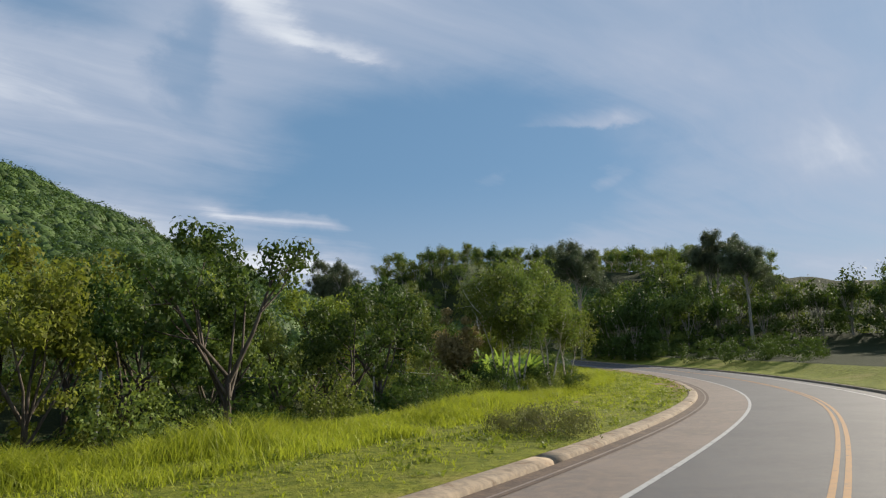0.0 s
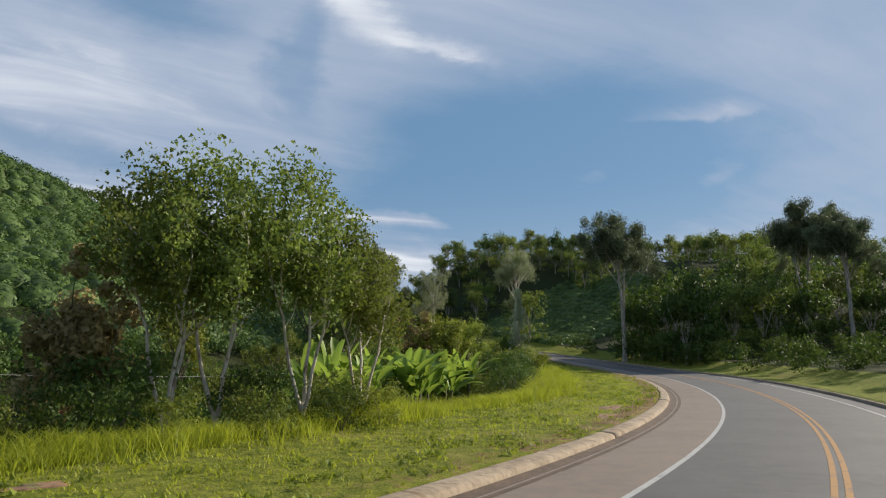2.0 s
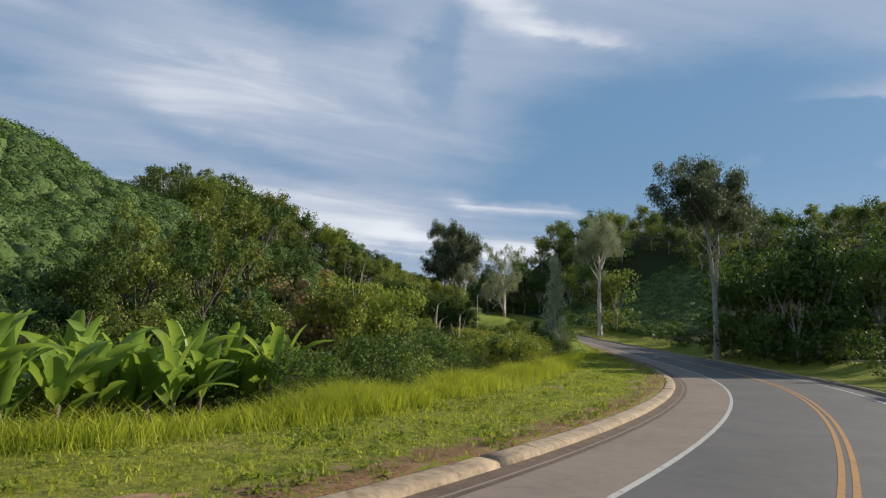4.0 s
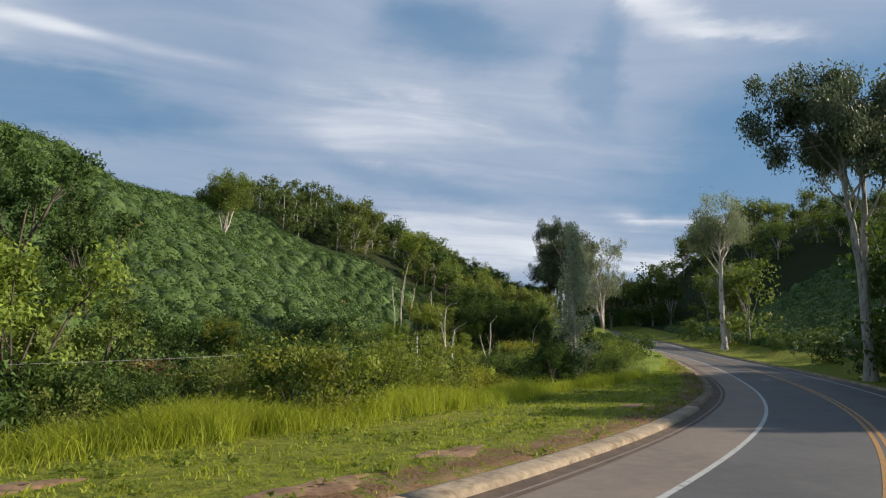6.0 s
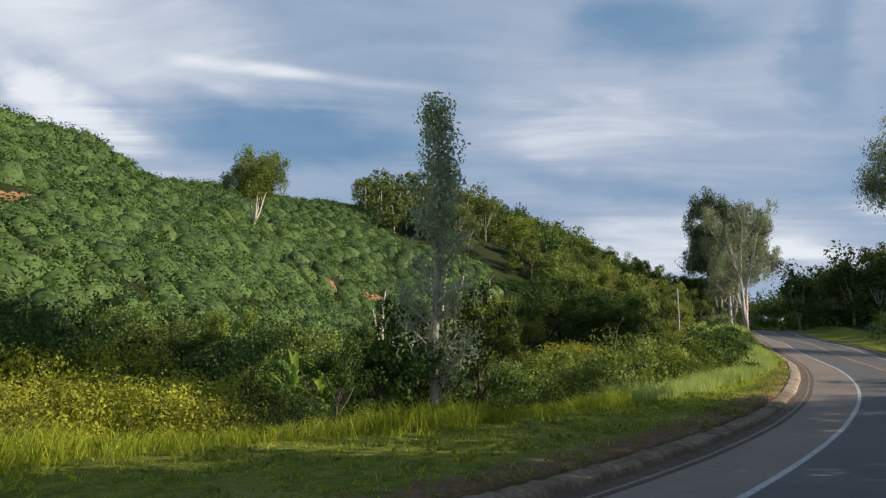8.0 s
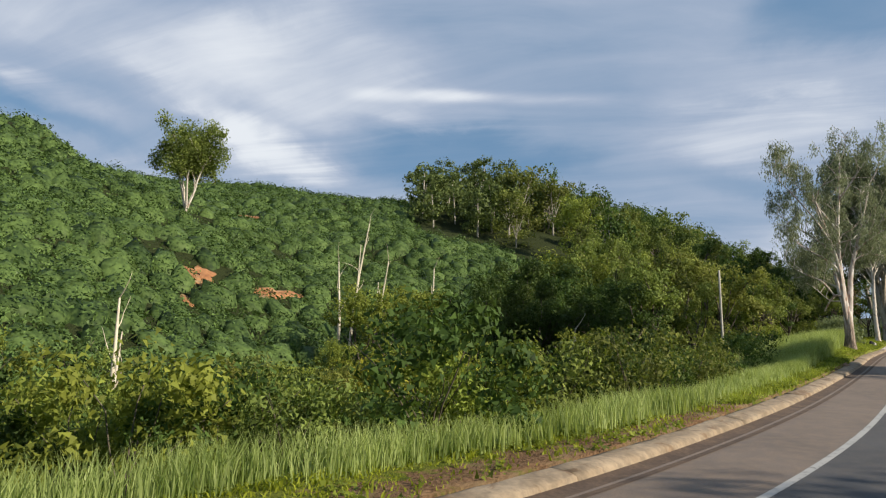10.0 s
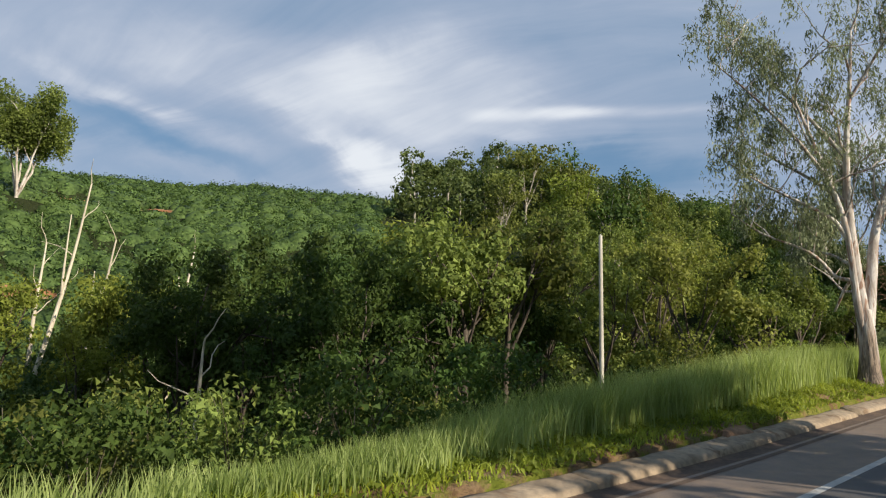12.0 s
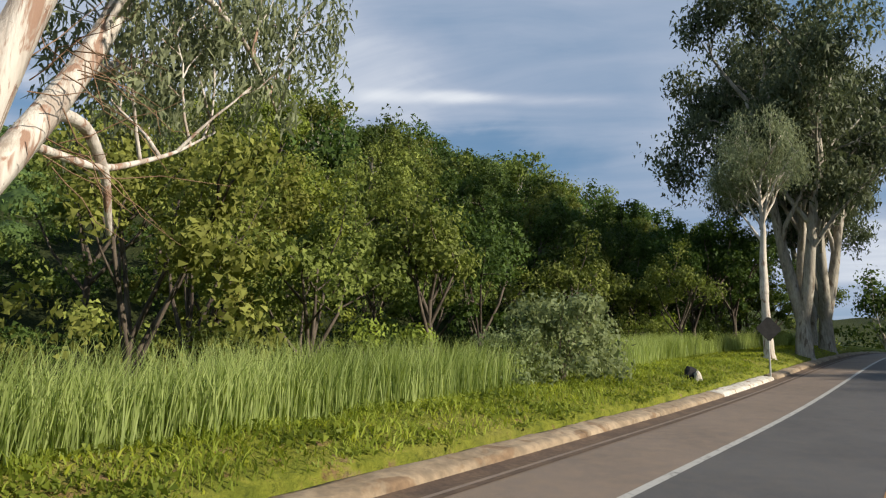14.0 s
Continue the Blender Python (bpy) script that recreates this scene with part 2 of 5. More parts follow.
def rough_material(name, a, b_, scale, rough=0.9, grain=0.0, stretch=(1, 1, 1), bump=0.3, dist=0.03, third=None):
    """Bark, soil, wood and concrete: two colours by a broad noise, a third in stains, fine grain in relief."""
    m, nt, b = material(name)
    tc = nt.nodes.new("ShaderNodeTexCoord").outputs["Object"]
    v = mapped(nt, tc, stretch)
    n1, n2 = noise_node(nt, v, scale, 5, 0.6, 0.4), noise_node(nt, v, scale * 7, 4, 0.6)
    col = mix_node(nt, ramp_node(nt, n1, 0.35, 0.65), a, b_)
    if third:
        col = mix_node(nt, ramp_node(nt, noise_node(nt, v, scale * 1.9, 4, 0.6, 0.6), 0.54, 0.66), col, third)
    if grain:
        col = mix_node(nt, grain, col, mix_node(nt, ramp_node(nt, n2, 0.3, 0.7), (0.02, 0.02, 0.02), (0.7, 0.68, 0.62)), "OVERLAY")
    nt.links.new(col, b.inputs["Base Color"])
    b.inputs["Roughness"].default_value = rough
    bumped(nt, b, math_node(nt, "ADD", n1, math_node(nt, "MULTIPLY", n2, 0.5)), bump, dist)
    return m


def ground_material():
    """Grass turf, red earth where it is worn, and a dark green-brown floor past the verge."""
    m, nt, b = material("turf_and_earth")
    p = position(nt)
    n1, n2, n3 = noise_node(nt, p, 0.22, 5, 0.6, 0.5), noise_node(nt, p, 2.2, 5, 0.65), noise_node(nt, p, 13, 4, 0.6)
    turf = mix_node(nt, ramp_node(nt, n2, 0.32, 0.68), (0.12, 0.143, 0.02), (0.235, 0.248, 0.036))
    turf = mix_node(nt, ramp_node(nt, n1, 0.52, 0.7), turf, (0.25, 0.23, 0.06))
    # shade between the tufts painted near-black green where the bump dips
    shaded_hollow = noise_node(nt, p, 5.5, 6, 0.75, 0.3)
    turf = mix_node(nt, math_node(nt, "MULTIPLY", ramp_node(nt, shaded_hollow, 0.5, 0.68), 0.6), turf, (0.03, 0.045, 0.01))
    earth = mix_node(nt, ramp_node(nt, n3, 0.3, 0.7), (0.12, 0.068, 0.036), (0.25, 0.15, 0.085))
    earth = mix_node(nt, ramp_node(nt, noise_node(nt, p, 0.9, 4, 0.6), 0.45, 0.7), earth, (0.24, 0.175, 0.1))
    dark_floor = mix_node(nt, ramp_node(nt, n3, 0.3, 0.7), (0.014, 0.02, 0.008), (0.045, 0.055, 0.018))
    a = nt.nodes.new("ShaderNodeAttribute")
    a.attribute_name = "cover"
    sep = nt.nodes.new("ShaderNodeSeparateColor")
    nt.links.new(a.outputs["Color"], sep.inputs[0])
    bare = ramp_node(nt, math_node(nt, "ADD", sep.outputs[0], math_node(nt, "MULTIPLY", math_node(nt, "SUBTRACT", n2, 0.5), 1.2)), 0.42, 0.62)
    col = mix_node(nt, bare, turf, earth)
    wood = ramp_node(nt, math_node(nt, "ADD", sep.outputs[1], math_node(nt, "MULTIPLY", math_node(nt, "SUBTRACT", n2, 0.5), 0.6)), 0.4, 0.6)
    nt.links.new(mix_node(nt, wood, col, dark_floor), b.inputs["Base Color"])
    b.inputs["Roughness"].default_value, b.inputs["Specular IOR Level"].default_value = 0.95, 0.1
    bumped(nt, b, math_node(nt, "ADD", n2, math_node(nt, "SUBTRACT", math_node(nt, "MULTIPLY", n3, 0.5), shaded_hollow)), 0.9, 0.12)
    return m


def asphalt_material(name, a, b_, dust, amount):
    m, nt, b = material(name)
    p = position(nt)
    n1, n2, n3 = noise_node(nt, p, 0.35, 4, 0.6, 0.4), noise_node(nt, p, 3.0, 5, 0.6), noise_node(nt, p, 120, 2, 0.6)
    col = mix_node(nt, ramp_node(nt, n1, 0.3, 0.7), a, b_)
    col = mix_node(nt, math_node(nt, "MULTIPLY", ramp_node(nt, n2, 0.35, 0.7), amount), col, dust)
    col = mix_node(nt, 0.35, col, mix_node(nt, ramp_node(nt, n3, 0.35, 0.65), (0.1, 0.1, 0.1), (0.8, 0.8, 0.8)), "OVERLAY")
    nt.links.new(col, b.inputs["Base Color"])
    b.inputs["Roughness"].default_value = 0.72
    bumped(nt, b, n3, 0.35, 0.006)
    return m


def paint_material(name, colour, worn):
    m, nt, b = material(name)
    p = position(nt)
    w = ramp_node(nt, noise_node(nt, p, 5, 6, 0.7), 0.52, 0.68)
    nt.links.new(mix_node(nt, math_node(nt, "MULTIPLY", w, worn), colour, (0.09, 0.085, 0.08)), b.inputs["Base Color"])
    b.inputs["Roughness"].default_value = 0.6
    return m


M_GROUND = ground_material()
M_ROAD = asphalt_material("asphalt", (0.058, 0.056, 0.058), (0.085, 0.081, 0.081), (0.115, 0.097, 0.083), 0.4)
M_SHOULDER = asphalt_material("dusty_shoulder", (0.145, 0.112, 0.09), (0.195, 0.15, 0.12), (0.235, 0.172, 0.122), 0.6)
M_GUTTER = rough_material("gutter_silt", (0.075, 0.048, 0.034), (0.12, 0.078, 0.052), 1.6, 0.95, 0.3)
M_KERB = rough_material("dusty_concrete", (0.24, 0.18, 0.12), (0.34, 0.265, 0.185), 0.8, 0.9, 0.3, third=(0.19, 0.125, 0.075))
M_KERB_EARTH = rough_material("earth_crusted_concrete", (0.15, 0.095, 0.058), (0.25, 0.175, 0.115), 1.1, 0.95, 0.35, third=(0.11, 0.1, 0.04))
M_KERB_WHITE = rough_material("limewashed_concrete", (0.5, 0.46, 0.4), (0.62, 0.59, 0.53), 1.5, 0.85, 0.2, third=(0.3, 0.2, 0.12))
M_WHITE = paint_material("white_road_paint", (0.4, 0.39, 0.37), 0.85)
M_YELLOW = paint_material("yellow_road_paint", (0.36, 0.18, 0.045), 0.9)
M_BARK_PALE = rough_material("pale_gum_bark", (0.5, 0.44, 0.37), (0.66, 0.62, 0.56), 0.9, 0.8, 0.25, (2.2, 2.2, 0.5), 0.5, 0.03, (0.27, 0.19, 0.14))
M_BARK = rough_material("brown_bark", (0.055, 0.042, 0.032), (0.13, 0.105, 0.082), 1.6, 0.95, 0.35, (2.5, 2.5, 0.5), 0.7, 0.03)
M_BARK_GREY = rough_material("grey_bark", (0.3, 0.27, 0.22), (0.44, 0.41, 0.35), 1.3, 0.9, 0.3, (2, 2, 0.5), 0.5, 0.03, (0.16, 0.13, 0.1))


def great_bark_material():
    """Smooth pale bark with pinkish strips, over a rough brown stocking at the foot."""
    m, nt, b = material("great_gum_bark")
    tc = nt.nodes.new("ShaderNodeTexCoord").outputs["Object"]
    sep = nt.nodes.new("ShaderNodeSeparateXYZ")
    nt.links.new(tc, sep.inputs[0])
    long = mapped(nt, tc, (2.6, 2.6, 0.42))
    n1, n2, n3 = noise_node(nt, long, 1.5, 5, 0.6, 0.5), noise_node(nt, mapped(nt, tc, (9, 9, 1.1)), 1.6, 5, 0.65, 0.8), noise_node(nt, long, 14, 4, 0.6)
    pale = mix_node(nt, ramp_node(nt, n1, 0.38, 0.6), (0.36, 0.305, 0.262), (0.6, 0.56, 0.515))
    pale = mix_node(nt, ramp_node(nt, noise_node(nt, long, 2.3, 4, 0.6, 0.8), 0.52, 0.6), pale, (0.3, 0.19, 0.14))
    pale = mix_node(nt, ramp_node(nt, noise_node(nt, mapped(nt, tc, (1.6, 1.6, 1.1), 0, (7, 2, 5)), 2.0, 5, 0.7, 0.4), 0.64, 0.7), pale, (0.12, 0.09, 0.075))
    rough = mix_node(nt, ramp_node(nt, n2, 0.36, 0.62), (0.06, 0.046, 0.036), (0.29, 0.22, 0.165))
    foot = math_node(nt, "ADD", sep.outputs[2], math_node(nt, "MULTIPLY", math_node(nt, "SUBTRACT", n1, 0.5), 5.0))
    foot = math_node(nt, "SUBTRACT", 1.0, ramp_node(nt, foot, 0.9, 3.4))
    nt.links.new(mix_node(nt, foot, pale, rough), b.inputs["Base Color"])
    b.inputs["Roughness"].default_value = 0.85
    bumped(nt, b, math_node(nt, "ADD", math_node(nt, "MULTIPLY", n1, 0.6), math_node(nt, "ADD", math_node(nt, "MULTIPLY", n2, math_node(nt, "ADD", foot, 0.15)), math_node(nt, "MULTIPLY", n3, 0.25))), 0.9, 0.05)
    return m


M_BARK_GREAT = great_bark_material()
M_TWIG = rough_material("dead_twigs", (0.16, 0.09, 0.05), (0.3, 0.19, 0.12), 2.0, 0.9, 0.2)
M_DEADWOOD = rough_material("bleached_wood", (0.5, 0.44, 0.34), (0.66, 0.6, 0.48), 1.4, 0.85, 0.25, (2, 2, 0.4), 0.4, 0.02)
M_POLE = rough_material("weathered_pole", (0.42, 0.39, 0.33), (0.55, 0.52, 0.45), 1.0, 0.85, 0.2, (3, 3, 0.4), 0.3, 0.01)
M_STEM = rough_material("thin_stems", (0.06, 0.05, 0.03), (0.14, 0.12, 0.08), 2.0, 0.9, 0.2)
M_LEAF_WOOD = leaf_material("woodland_leaves", (0.055, 0.08, 0.02), (0.235, 0.275, 0.065), (0.26, 0.34, 0.04), 0.6, vary=0.8)
M_LEAF_FOREST = leaf_material("forest_leaves", (0.035, 0.06, 0.018), (0.15, 0.19, 0.06), (0.2, 0.26, 0.04), 0.6, 0.25, 0.0)
# darker green that also carries the shade of crowns and undergrowth
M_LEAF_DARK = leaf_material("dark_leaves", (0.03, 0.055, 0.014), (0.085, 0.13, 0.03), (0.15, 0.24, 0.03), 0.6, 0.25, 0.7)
M_LEAF_SHRUB = leaf_material("shrub_leaves", (0.085, 0.112, 0.02), (0.27, 0.31, 0.055), (0.4, 0.46, 0.045), 0.6, vary=0.9)
# lighter, yellower leaf copy with the sunlight put into its colour
M_LEAF_LIT = leaf_material("sunlit_leaves", (0.085, 0.105, 0.02), (0.3, 0.325, 0.08), (0.38, 0.43, 0.06), 0.6, 0.34, 0.8)
M_LEAF_YELLOW = leaf_material("yellowing_leaves", (0.17, 0.185, 0.02), (0.4, 0.385, 0.045), (0.48, 0.47, 0.04), 0.6, vary=0.5)
M_LEAF_OLIVE = leaf_material("olive_leaves", (0.1, 0.122, 0.02), (0.275, 0.3, 0.05), (0.38, 0.42, 0.045), 0.6, vary=0.7)
M_LEAF_GUM = leaf_material("gum_leaves", (0.105, 0.13, 0.072), (0.3, 0.335, 0.195), (0.42, 0.48, 0.22), 0.5, 0.3, 0.4)
M_LEAF_GUM_DARK = leaf_material("deep_gum_leaves", (0.05, 0.068, 0.036), (0.17, 0.2, 0.11), (0.2, 0.25, 0.1), 0.5, 0.2, 0.4)
M_LEAF_PALE = leaf_material("pale_leaves", (0.28, 0.31, 0.19), (0.52, 0.55, 0.36), (0.55, 0.6, 0.34), 0.5, 0.4, 0.2)
M_LEAF_COFFEE = leaf_material("coffee_leaves", (0.034, 0.066, 0.019), (0.14, 0.215, 0.06), (0.17, 0.28, 0.045), 0.45, 0.14, 0.3, 0.95)
# darker coffee green for the filler domes, standing in for inner shade
M_SHADE_CORE = leaf_material("inner_coffee_leaves", (0.03, 0.06, 0.018), (0.105, 0.16, 0.045), (0.1, 0.16, 0.03), 0.6, 0.05, 0.2, 2.6)
M_LEAF_BANANA = leaf_material("banana_leaves", (0.11, 0.2, 0.03), (0.25, 0.36, 0.07), (0.42, 0.56, 0.07), 0.4, 0.4, 0.4)
M_LEAF_DRY = leaf_material("flowering_creeper", (0.2, 0.15, 0.06), (0.4, 0.31, 0.14), (0.42, 0.34, 0.13), 0.6, 0.25, 0.3)
M_LEAF_RUST = leaf_material("rusty_leaves", (0.11, 0.06, 0.03), (0.24, 0.15, 0.07), (0.26, 0.16, 0.06), 0.6, 0.25, 0.3)
M_LEAF_MOUND = leaf_material("creeper_leaves", (0.07, 0.08, 0.025), (0.17, 0.17, 0.06), (0.24, 0.24, 0.07), 0.6, 0.25, 0.3)
M_LEAF_REED = leaf_material("reed_leaves", (0.11, 0.15, 0.06), (0.26, 0.31, 0.15), (0.36, 0.42, 0.14), 0.5, 0.35, 0.2)
M_LEAF_WEED = leaf_material("weed_leaves", (0.085, 0.13, 0.02), (0.22, 0.26, 0.04), (0.38, 0.45, 0.04), 0.5, 0.35, 0.0)
M_GRASS = leaf_material("verge_grass", (0.17, 0.205, 0.018), (0.39, 0.42, 0.048), (0.52, 0.6, 0.04), 0.5, 0.42, 0.0)
M_GRASS_DEEP = leaf_material("deep_green_grass", (0.15, 0.215, 0.03), (0.35, 0.41, 0.07), (0.5, 0.58, 0.05), 0.5, 0.4, 0.0)
M_GRASS_TALL = leaf_material("tall_grass", (0.16, 0.24, 0.05), (0.44, 0.51, 0.2), (0.54, 0.65, 0.11), 0.45, 0.42, 0.0)
M_RED_EARTH = rough_material("red_earth", (0.24, 0.1, 0.04), (0.4, 0.19, 0.08), 0.7, 0.95, 0.3, third=(0.33, 0.22, 0.12))
M_WORN_EARTH = rough_material("worn_earth", (0.16, 0.085, 0.045), (0.27, 0.155, 0.085), 1.1, 0.95, 0.35, third=(0.16, 0.14, 0.05))
M_SIGN = rough_material("sign_back", (0.01, 0.01, 0.011), (0.02, 0.02, 0.021), 3, 0.95)
M_STEEL = rough_material("galvanised_post", (0.35, 0.35, 0.34), (0.5, 0.5, 0.48), 3, 0.5)
M_ROCK = rough_material("pale_rubble", (0.42, 0.38, 0.32), (0.6, 0.57, 0.5), 4, 0.9, 0.2)
M_WIRE = rough_material("fence_wire", (0.16, 0.16, 0.16), (0.25, 0.25, 0.25), 5, 0.5)

# ---------------------------------------------------------------- mesh helpers
rng = np.random.default_rng(7)


def mesh_data(name, verts, faces, mat, smooth_shade=False):
    """A mesh from arrays: faces all of one size, or a list of such arrays."""
    verts = np.asarray(verts, np.float32).reshape(-1, 3)
    groups = faces if isinstance(faces, list) else [faces]
    groups = [np.asarray(g, np.int32) for g in groups if len(g)]
    me = bpy.data.meshes.new(name)
    me.vertices.add(len(verts))
    me.vertices.foreach_set("co", verts.ravel())
    loops = np.concatenate([g.ravel() for g in groups])
    sizes = np.concatenate([np.full(len(g), g.shape[1], np.int32) for g in groups])
    me.loops.add(len(loops))
    me.loops.foreach_set("vertex_index", loops)
    me.polygons.add(len(sizes))
    me.polygons.foreach_set("loop_start", np.r_[0, np.cumsum(sizes)[:-1]].astype(np.int32))
    me.polygons.foreach_set("loop_total", sizes)
    if smooth_shade:
        me.polygons.foreach_set("use_smooth", np.ones(len(sizes), bool))
    me.update(calc_edges=True)
    me.validate()
    me.materials.append(mat)
    return me


def part(name, data, parent, label=""):
    ob = new(name, data)
    ob.parent = parent
    return tagged(ob, label)


def tubes(paths, sides=6):
    """Tapered round limbs along polylines, given as (points, radii); ends closed."""
    verts, quads, tris, base = [], [], [], 0
    for pts, radii in paths:
        pts, radii = np.asarray(pts, float), np.asarray(radii, float)
        k = len(pts)
        tan = np.gradient(pts, axis=0)
        tan /= np.linalg.norm(tan, axis=1)[:, None] + 1e-9
        ref = np.array([1.0, 0.13, 0.07]) if abs(tan[0, 0]) < 0.8 else np.array([0.1, 1.0, 0.05])
        u = np.cross(tan, ref)
        u /= np.linalg.norm(u, axis=1)[:, None]
        w = np.cross(tan, u)
        an = np.arange(sides) * 2 * np.pi / sides
        ring = pts[:, None] + radii[:, None, None] * (u[:, None] * np.cos(an)[None, :, None] + w[:, None] * np.sin(an)[None, :, None])
        verts.append(ring.reshape(-1, 3))
        i = np.arange(sides)
        j = (i + 1) % sides
        for r in range(k - 1):
            a = base + r * sides
            quads.append(np.stack([a + i, a + j, a + sides + j, a + sides + i], 1))
        verts.append(pts[-1:] + tan[-1] * radii[-1])
        top = base + k * sides
        tris.append(np.stack([base + (k - 1) * sides + i, base + (k - 1) * sides + j, np.full(sides, top)], 1))
        base = top + 1
    return np.concatenate(verts), [np.concatenate(quads), np.concatenate(tris)]


def unit(v):
    return v / (np.linalg.norm(v, axis=-1, keepdims=True) + 1e-9)


def leaves(r, centres, length, width, hang=0.0, lift=0.3):
    """Pointed leaves at the centres. hang: how far they droop; lift: how far their faces turn up."""
    centres, out = centres if isinstance(centres, tuple) else (centres, None)
    n = len(centres)
    a = r.normal(size=(n, 3))
    a[:, 2] -= hang * 3
    nrm = r.normal(size=(n, 3))
    if out is None:
        nrm[:, 2] += lift * 3
    else:
        # the leaves of a clump face outwards
        a -= out * (a * out).sum(1, keepdims=True) * 0.75
        nrm = nrm * 0.5 + out * 1.1
        nrm[:, 2] += lift * 1.1
    a = unit(a)
    b = unit(np.cross(nrm, a))
    s = (0.6 + 0.8 * r.random((n, 1)))
    la, wb = a * length * s / 2, b * width * s / 2
    v = np.stack([centres + la * 1.2, centres - la * 0.6 + wb, centres - la * 0.6 - wb], 1)
    i = np.arange(n) * 3
    return v.reshape(-1, 3), np.stack([i, i + 1, i + 2], 1)


def blobs(r, tips, per, sigma, squash=0.7):
    """Leaf centres in loose clumps round the twig ends, thick at the rim of each clump, and their way out of it."""
    tips = np.asarray(tips)
    c = np.repeat(tips, per, 0)
    d = unit(r.normal(size=c.shape)) * (r.random((len(c), 1)) ** 0.45) * sigma * (0.6 + 0.8 * np.repeat(r.random((len(tips), 1)), per, 0))
    d[:, 2] *= squash
    return c + d, unit(d)


def grow(r, trunk, limbs, length, radius, levels, spread, rise=0.35, kids=(3, 4), wobble=0.12, taper=0.55, low=0.45):
    """Branches from the trunk's polyline: paths for tubes(), and the twig ends."""
    paths, tips = [trunk], []
    tp, tr = np.asarray(trunk[0], float), np.asarray(trunk[1], float)

    def branch(p, d, ln, rad, level):
        pts, rads = [p], [rad]
        seg = 4
        for s in range(seg):
            d = unit(d + r.normal(size=3) * wobble + np.array([0, 0, rise * 0.25]))
            p = p + d * ln / seg
            pts.append(p)
            rads.append(rad * (1 - (s + 1) / seg * taper))
        paths.append((np.array(pts), np.array(rads)))
        if level >= levels:
            tips.extend([pts[-1], pts[-2]])
            return
        for _ in range(int(r.integers(kids[0], kids[1] + 1))):
            f = 0.35 + 0.65 * r.random()
            i = min(int(f * seg), seg - 1)
            q = pts[i] + (pts[i + 1] - pts[i]) * (f * seg - i)
            side = r.normal(size=3)
            branch(q, unit(d * 0.8 + unit(side) * spread), ln * (0.5 + 0.25 * r.random()), max(rad * 0.45, 0.012), level + 1)
        tips.append(pts[-1])

    for k in range(limbs):
        f = 1 - (low * (k / max(limbs, 1)) if limbs > 1 else 0)
        i = f * (len(tp) - 1)
        j = min(int(i), len(tp) - 2)
        p = tp[j] + (tp[j + 1] - tp[j]) * (i - j)
        an = k * 2.4 + r.random()
        d = unit(np.array([math.cos(an) * spread, math.sin(an) * spread, 0.75 + 0.4 * r.random()]))
        branch(p, d, length * (0.75 + 0.5 * r.random()), radius * (0.7 + 0.3 * r.random()), 1)
    return paths, np.array(tips)


def trunk_line(r, height, radius, lean=0.05, n=6, flare=1.5):
    z = np.linspace(-0.4, height, n)
    off = np.cumsum(r.normal(size=(n, 2)) * lean * height / n, 0)
    off -= off[0]
    rad = radius * np.linspace(1, 0.6, n)
    rad[0] *= flare
    return np.c_[off, z], rad


# ---------------------------------------------------------------- kinds of plants: each returns (stem mesh, foliage mesh)


def broadleaf(seed, height=9.0, crown=3.6, bark=None, leaf=None, per=100, size=0.215, bare=0.3, sigma=0.8, skirt=0):
    r = np.random.default_rng(seed)
    paths, tips = grow(r, trunk_line(r, height * bare, height * 0.02), 6, crown * 0.8, height * 0.011, 2, 0.75, 0.35, (3, 4))
    tips = tips * [1, 1, 1]
    top = tips[:, 2].max()
    sc = (height - 0.5) / top
    fix = lambda p: p * np.array([1, 1, sc])  # noqa: E731
    thick = [(fix(p), q) for p, q in paths if q[0] > height * 0.004]
    v, f = tubes(thick[:1], 7)
    v2, f2 = tubes([(p[::2], q[::2]) for p, q in thick[1:]], 4)
    v, f = np.concatenate([v, v2]), [f[0], f[1], f2[0] + len(v), f2[1] + len(v)]
    tips = fix(tips)
    if skirt:
        an, far = r.random(skirt) * 6.3, crown * (0.35 + 0.65 * r.random(skirt))
        tips = np.concatenate([tips, np.c_[np.cos(an) * far, np.sin(an) * far, height * (0.04 + 0.34 * r.random(skirt))]])
    lv, lf = leaves(r, blobs(r, tips, per, sigma), size, size * 0.7, 0.15, 0.45)
    return mesh_data("trunk", v, f, bark or M_BARK, True), mesh_data("crown", lv, lf, leaf or M_LEAF_WOOD)


